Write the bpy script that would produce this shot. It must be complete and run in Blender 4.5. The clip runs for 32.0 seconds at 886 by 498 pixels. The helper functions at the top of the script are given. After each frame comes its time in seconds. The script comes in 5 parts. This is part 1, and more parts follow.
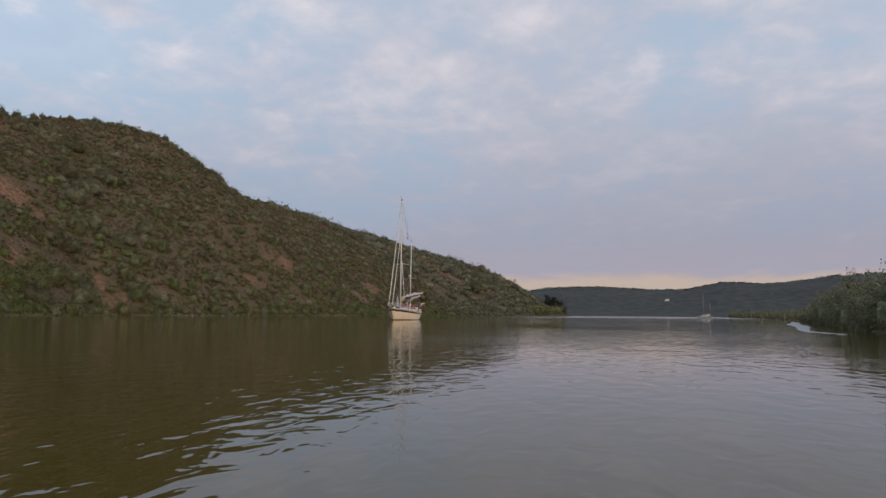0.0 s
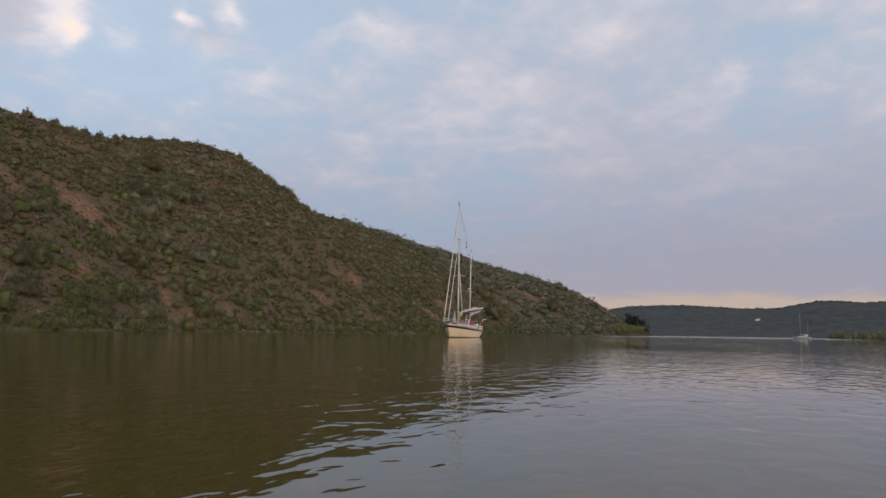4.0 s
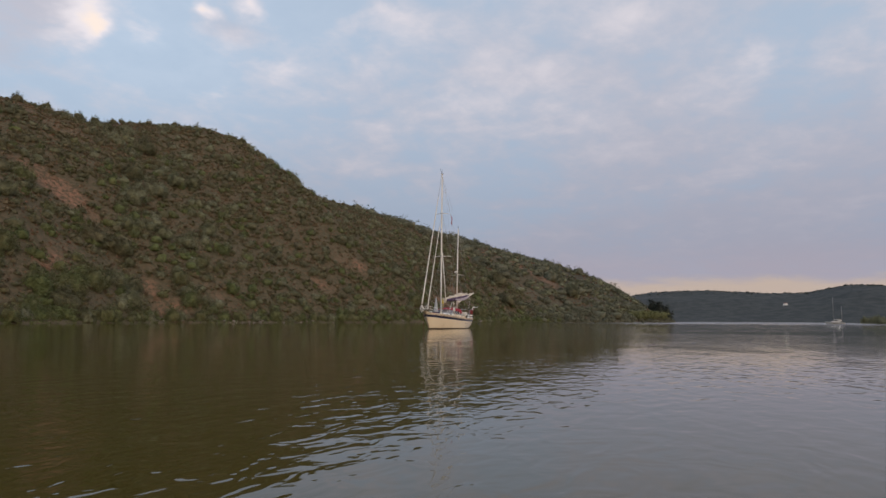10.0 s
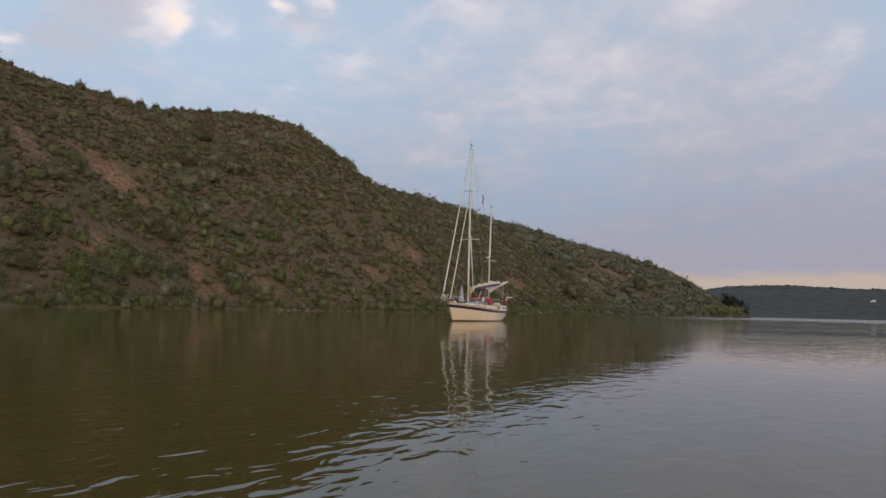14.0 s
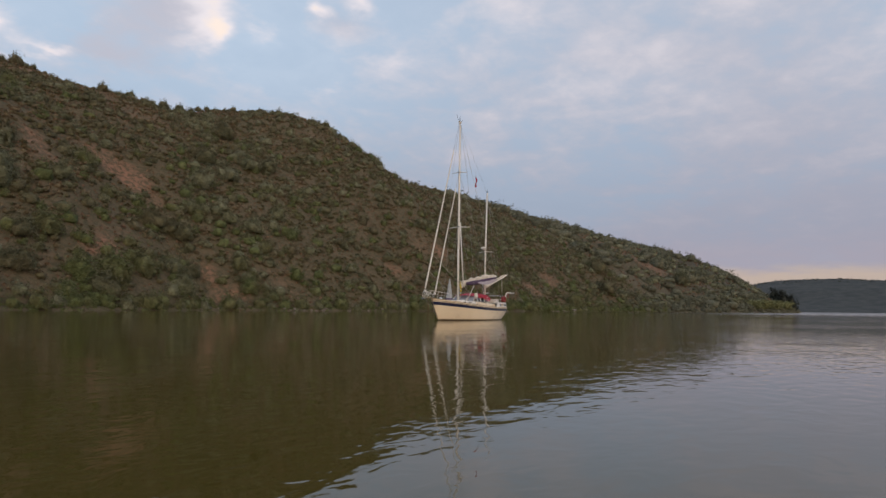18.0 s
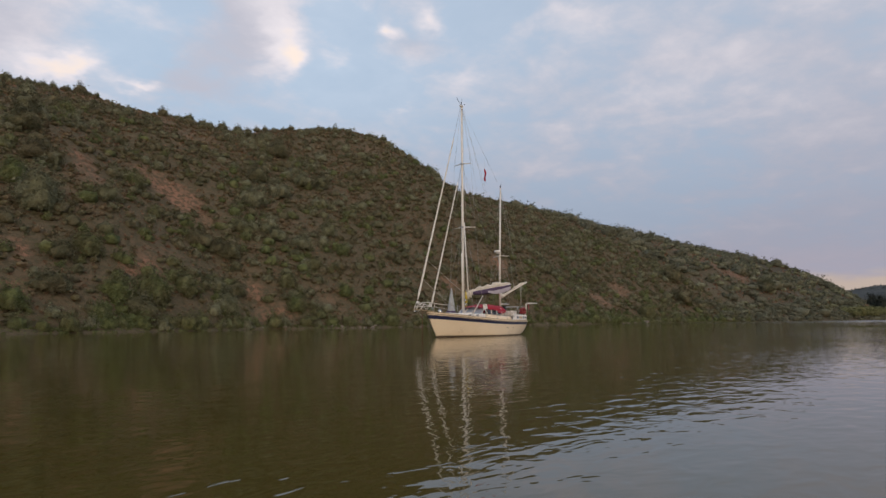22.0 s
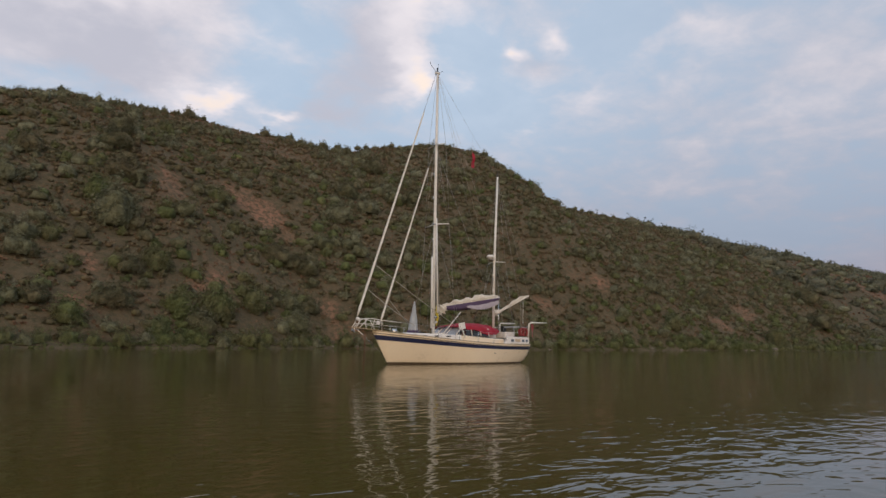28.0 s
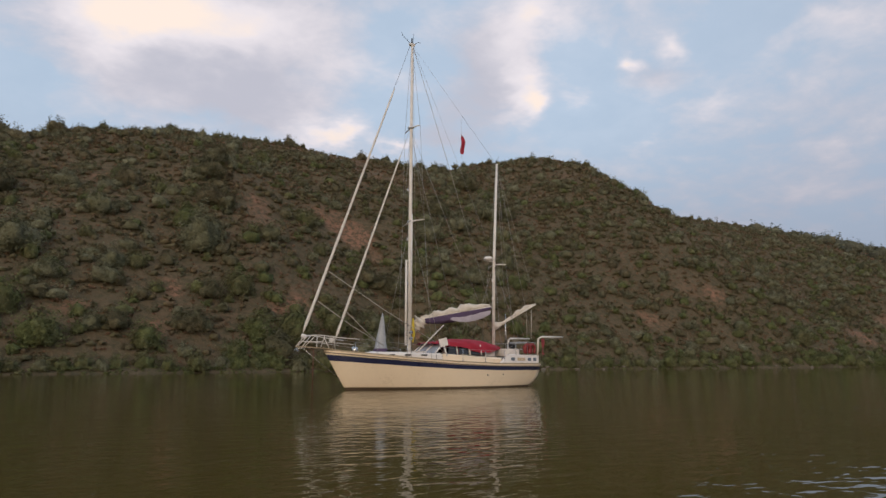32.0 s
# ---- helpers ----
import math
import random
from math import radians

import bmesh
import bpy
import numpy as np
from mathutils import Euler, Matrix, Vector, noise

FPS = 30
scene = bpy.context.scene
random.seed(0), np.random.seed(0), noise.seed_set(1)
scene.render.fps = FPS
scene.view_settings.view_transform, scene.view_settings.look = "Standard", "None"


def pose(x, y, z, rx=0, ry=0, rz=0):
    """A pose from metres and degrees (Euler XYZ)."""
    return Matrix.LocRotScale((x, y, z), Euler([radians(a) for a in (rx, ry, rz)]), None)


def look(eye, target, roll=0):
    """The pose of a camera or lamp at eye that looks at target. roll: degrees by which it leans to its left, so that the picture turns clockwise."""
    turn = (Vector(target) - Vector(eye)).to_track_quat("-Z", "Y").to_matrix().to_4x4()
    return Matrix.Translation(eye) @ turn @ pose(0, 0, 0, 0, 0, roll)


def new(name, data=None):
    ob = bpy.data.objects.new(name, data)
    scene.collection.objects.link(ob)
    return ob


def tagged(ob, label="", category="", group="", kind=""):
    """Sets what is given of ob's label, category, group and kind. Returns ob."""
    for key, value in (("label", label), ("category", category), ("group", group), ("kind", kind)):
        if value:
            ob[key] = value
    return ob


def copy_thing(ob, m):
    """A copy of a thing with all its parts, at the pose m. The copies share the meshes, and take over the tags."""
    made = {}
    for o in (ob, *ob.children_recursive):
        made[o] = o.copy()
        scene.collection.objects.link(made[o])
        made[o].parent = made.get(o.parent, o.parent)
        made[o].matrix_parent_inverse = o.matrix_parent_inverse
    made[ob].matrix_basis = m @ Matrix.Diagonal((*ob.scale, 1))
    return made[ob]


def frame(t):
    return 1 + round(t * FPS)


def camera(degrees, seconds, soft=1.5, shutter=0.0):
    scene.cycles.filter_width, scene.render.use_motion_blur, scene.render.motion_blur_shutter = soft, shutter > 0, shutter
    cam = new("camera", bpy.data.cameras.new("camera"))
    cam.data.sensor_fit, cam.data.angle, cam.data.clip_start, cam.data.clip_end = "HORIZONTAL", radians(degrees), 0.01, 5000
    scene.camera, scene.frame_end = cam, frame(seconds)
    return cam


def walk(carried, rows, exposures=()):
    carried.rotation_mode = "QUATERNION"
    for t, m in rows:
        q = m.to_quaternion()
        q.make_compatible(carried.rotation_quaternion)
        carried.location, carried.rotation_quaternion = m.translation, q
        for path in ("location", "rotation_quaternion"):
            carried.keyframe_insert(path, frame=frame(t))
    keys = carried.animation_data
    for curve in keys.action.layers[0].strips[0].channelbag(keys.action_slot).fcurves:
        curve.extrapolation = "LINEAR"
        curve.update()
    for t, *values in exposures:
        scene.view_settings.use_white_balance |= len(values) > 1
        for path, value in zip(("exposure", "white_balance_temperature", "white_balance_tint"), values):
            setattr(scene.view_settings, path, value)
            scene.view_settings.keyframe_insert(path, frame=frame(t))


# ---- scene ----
PATH = [
    (0, (-101.716, -30.69, 0.709), (-99.779, -30.23, 0.896), 0.4),
    (0.5, (-100.628, -30.744, 0.626), (-98.696, -30.259, 0.81), 0.0),
    (1, (-99.382, -30.71, 0.588), (-97.455, -30.207, 0.761), 0.1),
    (1.5, (-98.198, -30.773, 0.558), (-96.278, -30.244, 0.739), 0.0),
    (2, (-96.875, -30.719, 0.534), (-94.969, -30.155, 0.751), -0.2),
    (2.5, (-95.177, -30.501, 0.53), (-93.28, -29.909, 0.75), -0.2),
    (3, (-93.793, -30.459, 0.513), (-91.901, -29.843, 0.72), 0.2),
    (3.5, (-92.613, -30.56, 0.512), (-90.732, -29.915, 0.734), 0.6),
    (5.5, (-86.601, -29.954, 0.833), (-84.754, -29.219, 1.051), 0.8),
    (6, (-85.084, -29.845, 0.89), (-83.239, -29.099, 1.084), 0.7),
    (6.5, (-84.07, -29.955, 0.937), (-82.225, -29.205, 1.122), 0.6),
    (7, (-83.015, -30.047, 0.942), (-81.176, -29.283, 1.135), 0.6),
    (7.5, (-81.569, -29.798, 0.942), (-79.726, -29.046, 1.138), 0.8),
    (8, (-80.493, -30.012, 0.937), (-78.648, -29.265, 1.127), 0.4),
    (8.5, (-79.325, -30.018, 0.875), (-77.477, -29.281, 1.081), 0.3),
    (9, (-78.267, -30.191, 0.863), (-76.413, -29.467, 1.059), 0.6),
    (9.5, (-77.197, -30.175, 0.874), (-75.343, -29.451, 1.075), 0.3),
    (10, (-75.94, -30.243, 0.881), (-74.089, -29.511, 1.083), 0.3),
    (10.5, (-74.677, -30.367, 0.913), (-72.834, -29.615, 1.107), -0.1),
    (11, (-73.434, -30.451, 0.938), (-71.605, -29.666, 1.13), 0.4),
    (11.5, (-72.147, -30.463, 0.974), (-70.328, -29.656, 1.167), -0.0),
    (12, (-70.739, -30.445, 1.011), (-68.931, -29.612, 1.198), 0.3),
    (12.5, (-69.135, -30.291, 1.009), (-67.337, -29.436, 1.202), 0.8),
    (13, (-68.128, -30.436, 0.939), (-66.337, -29.568, 1.133), 0.7),
    (13.5, (-66.692, -30.364, 0.973), (-64.911, -29.471, 1.156), 1.2),
    (14, (-65.545, -30.58, 0.962), (-63.772, -29.671, 1.135), 1.3),
    (14.5, (-64.427, -30.68, 0.955), (-62.661, -29.757, 1.129), 0.6),
    (16.5, (-59.142, -30.856, 0.964), (-57.409, -29.875, 1.158), 0.2),
    (17, (-57.734, -30.931, 0.937), (-56.019, -29.921, 1.138), 0.2),
    (17.5, (-56.321, -30.762, 0.967), (-54.614, -29.739, 1.169), 0.6),
    (18, (-55.34, -30.978, 0.963), (-53.622, -29.966, 1.131), 0.6),
    (18.5, (-54.021, -31.254, 0.987), (-52.32, -30.214, 1.154), -0.1),
    (19, (-52.439, -31.101, 0.966), (-50.761, -30.035, 1.187), -0.0),
    (19.5, (-51.279, -31.197, 0.956), (-49.617, -30.112, 1.199), 0.0),
    (20, (-49.92, -31.179, 0.951), (-48.266, -30.08, 1.187), -0.1),
    (20.5, (-48.578, -31.179, 0.932), (-46.932, -30.07, 1.18), -0.1),
    (21, (-47.045, -31.246, 0.924), (-45.43, -30.087, 1.141), -0.2),
    (21.5, (-45.577, -31.068, 0.934), (-43.982, -29.879, 1.137), -0.8),
    (22, (-44.353, -31.163, 0.933), (-42.758, -29.974, 1.143), -0.6),
    (22.5, (-43.021, -31.164, 0.924), (-41.426, -29.978, 1.145), -0.5),
    (23, (-41.739, -31.278, 0.963), (-40.138, -30.1, 1.186), 0.2),
    (23.5, (-40.342, -31.345, 0.968), (-38.742, -30.166, 1.188), 0.4),
    (24, (-39.221, -31.603, 0.971), (-37.631, -30.409, 1.185), 0.3),
    (24.5, (-37.878, -31.669, 0.997), (-36.324, -30.432, 1.23), 0.1),
    (25, (-36.532, -31.588, 0.985), (-35.022, -30.304, 1.249), 0.5),
    (25.5, (-35.245, -31.597, 0.976), (-33.772, -30.271, 1.247), 0.3),
    (26, (-33.93, -31.615, 1.01), (-32.498, -30.249, 1.298), -0.5),
    (26.5, (-32.578, -31.535, 1.01), (-31.181, -30.134, 1.295), 0.4),
    (28.5, (-27.268, -31.45, 1.032), (-25.945, -29.975, 1.299), 0.2),
    (29, (-25.992, -31.472, 1.025), (-24.706, -29.962, 1.287), -0.0),
    (29.5, (-24.676, -31.337, 1.028), (-23.409, -29.81, 1.281), -0.2),
    (30, (-23.293, -31.274, 1.071), (-22.07, -29.714, 1.336), -0.6),
    (30.5, (-21.795, -31.004, 1.128), (-20.644, -29.396, 1.426), -0.5),
    (31, (-20.494, -30.836, 1.115), (-19.416, -29.182, 1.433), -0.8),
    (31.5, (-19.279, -30.711, 1.099), (-18.212, -29.052, 1.433), 0.0),
    (32, (-17.904, -30.623, 1.04), (-16.827, -28.97, 1.366), -0.2),
]
cam = camera(64.6, 32.0, soft=1.5)
walk(cam, [(t, look(eye, target, roll)) for t, eye, target, roll in PATH],
     exposures=[(0.0, 0.0), (32.0, 0.0)])

# ---------------------------------------------------------------- world, sun
SUN_DIR = Vector((-0.62, -0.77, 0.24)).normalized()      # towards the low evening sun behind the camera

world = bpy.data.worlds.new("world")
scene.world = world
world.use_nodes = True


class Nodes:
    """Short hand for building a node tree."""

    def __init__(self, tree):
        self.tree = tree
        tree.nodes.clear()

    def add(self, kind, **given):
        node = self.tree.nodes.new(kind)
        for key, value in given.items():
            if key in node.inputs.keys():
                self.put(node.inputs[key], value)
            else:
                setattr(node, key, value)
        return node

    def put(self, socket, value):
        if isinstance(value, bpy.types.NodeSocket):
            self.tree.links.new(value, socket)
        else:
            socket.default_value = value

    def math(self, op, a, b=0.0, c=0.0, clamp=False):
        node = self.tree.nodes.new("ShaderNodeMath")
        node.operation, node.use_clamp = op, clamp
        for socket, value in zip(node.inputs, (a, b, c)):
            self.put(socket, value)
        return node.outputs[0]

    def vec(self, op, a, b=(0, 0, 0)):
        node = self.tree.nodes.new("ShaderNodeVectorMath")
        node.operation = op
        self.put(node.inputs[0], a)
        self.put(node.inputs[1], b)
        return node.outputs["Value"] if op in ("DOT_PRODUCT", "LENGTH", "DISTANCE") else node.outputs["Vector"]

    def mix(self, fac, a, b, blend="MIX"):
        node = self.tree.nodes.new("ShaderNodeMix")
        node.data_type, node.blend_type = "RGBA", blend
        self.put(node.inputs[0], fac)
        self.put(node.inputs[6], a)
        self.put(node.inputs[7], b)
        return node.outputs[2]

    def range(self, value, a, b, c=0.0, d=1.0, smooth=True):
        node = self.tree.nodes.new("ShaderNodeMapRange")
        node.interpolation_type = "SMOOTHSTEP" if smooth else "LINEAR"
        for socket, v in zip(node.inputs, (value, a, b, c, d)):
            self.put(socket, v)
        return node.outputs[0]

    def noise(self, vector, scale, detail=4.0, rough=0.5, distortion=0.0):
        node = self.tree.nodes.new("ShaderNodeTexNoise")
        self.put(node.inputs["Vector"], vector)
        self.put(node.inputs["Scale"], scale)
        self.put(node.inputs["Detail"], detail)
        self.put(node.inputs["Roughness"], rough)
        self.put(node.inputs["Distortion"], distortion)
        return node.outputs[0]


def rgb(r, g, b):
    return (r, g, b, 1.0)


n = Nodes(world.node_tree)
way = n.vec("NORMALIZE", n.add("ShaderNodeTexCoord").outputs["Generated"])
sky = n.add("ShaderNodeTexSky", sky_type="NISHITA", sun_disc=False, sun_elevation=radians(9.0),
            sun_rotation=math.atan2(SUN_DIR.x, SUN_DIR.y), air_density=1.0, dust_density=1.6, ozone_density=1.5)
parts = n.add("ShaderNodeSeparateXYZ", Vector=way)
height = n.math("MAXIMUM", parts.outputs[2], 0.0)
# the cloud layer: directions laid onto a flat sheet overhead
lift = n.math("ADD", height, 0.22)
sheet = n.add("ShaderNodeCombineXYZ", X=n.math("DIVIDE", parts.outputs[0], lift), Y=n.math("DIVIDE", parts.outputs[1], lift), Z=0.37)
layer = sheet.outputs[0]
large = n.noise(layer, 1.1, 3.0, 0.5, 0.5)
small = n.noise(layer, 3.6, 5.0, 0.55, 0.35)
fine = n.noise(layer, 11.0, 4.0, 0.6, 0.2)


stir = n.tree.nodes.new("ShaderNodeTexNoise")
n.put(stir.inputs["Vector"], layer)
stir.inputs["Scale"].default_value, stir.inputs["Detail"].default_value, stir.inputs["Roughness"].default_value = 4.2, 4.0, 0.6
warped = n.vec("ADD", way, n.vec("MULTIPLY", n.vec("SUBTRACT", stir.outputs["Color"], (0.5, 0.5, 0.5)), (0.12, 0.12, 0.085)))
warped_up = n.add("ShaderNodeSeparateXYZ", Vector=warped).outputs[2]


def puff(azimuth, elevation, wide, high, weight=1.0):
    """A soft mask round one direction of the sky."""
    a, e = radians(azimuth), radians(elevation)
    ahead = (math.cos(a) * math.cos(e), math.sin(a) * math.cos(e), math.sin(e))
    side = (-math.sin(a), math.cos(a), 0.0)
    u = n.math("DIVIDE", n.vec("DOT_PRODUCT", warped, side), radians(wide))
    v = n.math("DIVIDE", n.math("SUBTRACT", warped_up, math.sin(e)), radians(high))
    r = n.math("ADD", n.math("MULTIPLY", u, u), n.math("MULTIPLY", v, v))
    front = n.range(n.vec("DOT_PRODUCT", way, ahead), 0.2, 0.6, 0.0, weight)
    return n.math("MULTIPLY", n.math("POWER", 2.718, n.math("MULTIPLY", r, -1.0)), front)


def total(spots):
    out = puff(*spots[0])
    for spot in spots[1:]:
        out = n.math("ADD", out, puff(*spot))
    return out


# the sunlit cumulus over the hill and the smaller puffs about it, a bright bank to the north, faint tufts down the river
bright = total(((49.5, 21.6, 2.0, 1.6), (48.3, 20.8, 1.2, 0.8, 0.6), (50.4, 26.0, 2.0, 2.0, 0.35), (48.6, 28.2, 2.0, 1.2, 0.8), (64.8, 18.9, 1.8, 1.0, 0.95), (66.6, 18.2, 1.6, 0.6, 0.6), (61.5, 17.7, 1.6, 0.35, 0.8),
                (40.9, 23.4, 0.8, 0.7, 0.95), (37.2, 24.1, 1.2, 0.7, 0.8), (82.7, 25.6, 4.4, 2.2, 1.5), (75.0, 26.0, 5.0, 1.8, 0.7)))
tufts = total(((34.5, 19.3, 1.6, 0.7), (44.5, 20.7, 0.9, 0.7), (-3.5, 19.8, 1.2, 0.8, 1.2), (40.6, 16.9, 0.9, 0.5), (19.5, 17.9, 4.0, 0.8), (12.0, 15.3, 2.6, 0.6, 0.8), (25.9, 23.2, 2.6, 1.5), (15.0, 20.5, 3.0, 1.4, 0.8),
               (28.0, 15.3, 3.0, 0.6, 0.7), (-9.0, 23.2, 4.0, 1.2, 0.7), (18.7, 26.0, 2.0, 1.4, 0.8), (7.0, 22.5, 2.2, 1.2, 0.6)))
grey = total(((54.6, 20.8, 4.0, 2.0), (57.4, 18.2, 3.4, 1.3, 0.9), (52.6, 24.4, 2.8, 2.4, 0.7), (79.0, 21.6, 6.5, 2.2, 0.8), (72.8, 20.6, 4.0, 1.7, 0.9), (38.6, 22.5, 2.8, 0.8, 0.5)))
soft = total(((80.0, 24.5, 10.0, 5.0, 1.3), (51.5, 25.0, 3.4, 4.0), (70.0, 24.0, 6.0, 4.0), (30.0, 19.0, 9.0, 3.0, 0.6), (17.0, 18.0, 9.0, 4.0, 0.6)))
gap = total(((60.8, 20.4, 2.6, 2.0), (62.5, 24.6, 2.6, 2.4, 0.7), (43.2, 18.6, 2.8, 1.6, 1.2), (44.8, 24.6, 2.4, 2.0), (90.0, 19.8, 3.4, 2.6, 0.8), (32.0, 25.5, 3.0, 1.8, 0.8)))
veil = n.math("MULTIPLY", n.range(n.vec("DOT_PRODUCT", way, (math.cos(radians(-14)), math.sin(radians(-14)), 0.0)), 0.78, 0.98), n.range(parts.outputs[2], 0.42, 0.16))
cover = n.math("ADD", n.math("MULTIPLY", large, 0.42), n.math("ADD", n.math("MULTIPLY", small, 0.36), n.math("MULTIPLY", fine, 0.22)))
cover = n.math("ADD", cover, n.math("ADD", n.math("MULTIPLY", bright, 0.20), n.math("ADD", n.math("MULTIPLY", grey, 0.16), n.math("ADD", n.math("MULTIPLY", tufts, 0.07), n.math("MULTIPLY", soft, 0.12)))))
cover = n.math("SUBTRACT", n.math("ADD", cover, n.math("MULTIPLY", veil, 0.10)), n.math("MULTIPLY", gap, 0.12))
amount = n.math("MAXIMUM", n.range(cover, 0.36, 0.70), 0.30)
glint = n.math("ADD", n.math("MULTIPLY", small, 0.48), n.math("MULTIPLY", fine, 0.26))
glint = n.math("ADD", glint, n.math("ADD", n.math("MULTIPLY", bright, 0.34), n.math("ADD", n.math("MULTIPLY", tufts, 0.12), n.math("MULTIPLY", soft, 0.05))))
glint = n.math("SUBTRACT", glint, n.math("ADD", n.math("MULTIPLY", grey, 0.13), n.math("MULTIPLY", veil, 0.05)))
lit = n.range(glint, 0.24, 0.66)
cloud = n.mix(lit, rgb(0.54, 0.53, 0.605), rgb(0.88, 0.81, 0.84))
cloud = n.mix(n.range(glint, 0.58, 0.84), cloud, rgb(1.06, 0.88, 0.76))
# lavender haze towards the horizon
low = n.range(parts.outputs[2], 0.36, 0.03)
cloud = n.mix(n.math("MULTIPLY", low, 0.85), cloud, rgb(0.300, 0.298, 0.378))
dim = n.mix(1.0, sky.outputs[0], rgb(0.12, 0.12, 0.12), "MULTIPLY")
clear = n.mix(0.80, dim, rgb(0.48, 0.65, 0.84))
clear = n.mix(n.math("MULTIPLY", low, 0.8), clear, rgb(0.26, 0.315, 0.43))
whole = n.mix(n.math("MULTIPLY", amount, 0.92), clear, cloud)
# the sky deepens down the river, away from the evening light
away = n.range(n.vec("DOT_PRODUCT", way, (math.cos(radians(8)), math.sin(radians(8)), 0.0)), 0.72, 0.96)
whole = n.mix(n.math("MULTIPLY", away, 0.26), whole, rgb(0.335, 0.365, 0.455))
# a pinkish haze and a pale yellow band low over the far hills
edge = n.math("ADD", parts.outputs[2], n.math("MULTIPLY", n.math("SUBTRACT", small, 0.5), 0.030))
east = n.range(parts.outputs[0], 0.35, 0.95)
whole = n.mix(n.math("MULTIPLY", n.math("MULTIPLY", n.range(edge, 0.120, 0.060), east), 0.40), whole, rgb(0.46, 0.375, 0.42))
whole = n.mix(n.math("MULTIPLY", n.math("MULTIPLY", n.range(edge, 0.062, 0.046), east), 0.68), whole, rgb(0.60, 0.46, 0.34))
back = n.add("ShaderNodeBackground", Color=whole, Strength=1.0)
n.add("ShaderNodeOutputWorld", Surface=back.outputs[0])

sun = new("sun", bpy.data.lights.new("sun", "SUN"))
sun.data.energy, sun.data.angle, sun.data.color = 1.75, radians(40.0), (1.0, 0.76, 0.52)
sun.matrix_world = look(SUN_DIR * 400, (0, 0, 0))


# ---------------------------------------------------------------- materials
def material(name):
    m = bpy.data.materials.new(name)
    m.use_nodes = True
    return m, Nodes(m.node_tree)


def plain(name, colour, rough=0.5, metal=0.0, grain=0.12, scale=3.0, bump=0.0, bump_scale=40.0, spread=0.0, coat=0.0):
    """A painted, cloth or metal surface with grime at two scales and a fine relief."""
    m, k = material(name)
    at = k.add("ShaderNodeTexCoord").outputs["Object"]
    wear = k.math("ADD", k.math("MULTIPLY", k.noise(at, scale, 5.0, 0.6), 0.6), k.math("MULTIPLY", k.noise(at, scale * 9, 3.0, 0.6), 0.4))
    low = rgb(*[c * (1 - 2.0 * grain) for c in colour])
    high = rgb(*[min(1.0, c * (1 + grain)) for c in colour])
    tone = k.mix(k.range(wear, 0.3, 0.7), low, high)
    if spread:
        tone = k.mix(k.math("MULTIPLY", k.add("ShaderNodeNewGeometry").outputs["Random Per Island"], spread), tone, rgb(*[c * 0.4 for c in colour]))
    b = k.add("ShaderNodeBsdfPrincipled", **{"Base Color": tone, "Metallic": metal, "Coat Weight": coat,
              "Roughness": k.range(wear, 0.2, 0.8, max(0.02, rough - 0.08), min(1.0, rough + 0.1))})
    if bump:
        relief = k.add("ShaderNodeBump", Strength=bump, Distance=0.02, Height=k.noise(at, bump_scale, 4.0, 0.6))
        k.put(b.inputs["Normal"], relief.outputs[0])
    k.add("ShaderNodeOutputMaterial", Surface=b.outputs[0])
    return m


def leafy(name, colour, other, patch=0.12):
    """Foliage: a hue that drifts from bush to bush and from leaf to leaf, with a little light through the leaves."""
    m, k = material(name)
    at = k.add("ShaderNodeNewGeometry")
    bush = k.range(k.math("ADD", k.noise(at.outputs["Position"], patch, 2.0, 0.6), k.math("MULTIPLY", k.math("SUBTRACT", k.add("ShaderNodeObjectInfo").outputs["Random"], 0.5), 0.18)), 0.35, 0.65)
    tone = k.mix(bush, rgb(*colour), rgb(*other))
    leaf = k.math("ADD", 0.80, k.math("MULTIPLY", at.outputs["Random Per Island"], 0.40))
    leaf = k.math("MULTIPLY", leaf, k.range(k.noise(at.outputs["Position"], 0.9, 4.0, 0.7), 0.3, 0.7, 0.72, 1.30))
    tone = k.mix(1.0, tone, k.add("ShaderNodeCombineColor", Red=leaf, Green=leaf, Blue=leaf).outputs[0], "MULTIPLY")
    relief = k.add("ShaderNodeBump", Strength=1.0, Distance=0.45, Height=k.noise(at.outputs["Position"], 1.8, 4.0, 0.7))
    b = k.add("ShaderNodeBsdfPrincipled", **{"Base Color": tone, "Roughness": 0.8, "Specular IOR Level": 0.12, "Normal": relief.outputs[0]})
    thin = k.add("ShaderNodeBsdfTranslucent", Color=tone)
    both = k.add("ShaderNodeMixShader", Fac=0.22)
    k.put(both.inputs[1], b.outputs[0])
    k.put(both.inputs[2], thin.outputs[0])
    k.add("ShaderNodeOutputMaterial", Surface=both.outputs[0])
    return m


GELCOAT = plain("cream_gelcoat", (0.87, 0.715, 0.52), 0.30, grain=0.02, scale=0.8, coat=0.2)
WHITE = plain("white_paint", (0.78, 0.73, 0.68), 0.38, grain=0.06, scale=2.0)
NAVY = plain("navy_stripe", (0.022, 0.026, 0.075), 0.30, grain=0.10, scale=2.0, coat=0.2)
TAN = plain("tan_band", (0.50, 0.38, 0.24), 0.45, grain=0.10, scale=3.0)
ANTIFOUL = plain("dark_boot_stripe", (0.12, 0.085, 0.055), 0.6, grain=0.2, scale=4.0)
TEAK = plain("weathered_teak", (0.30, 0.23, 0.16), 0.7, grain=0.18, scale=5.0, bump=0.3)
SPAR = plain("white_spar_paint", (0.74, 0.69, 0.63), 0.35, grain=0.06, scale=2.5)
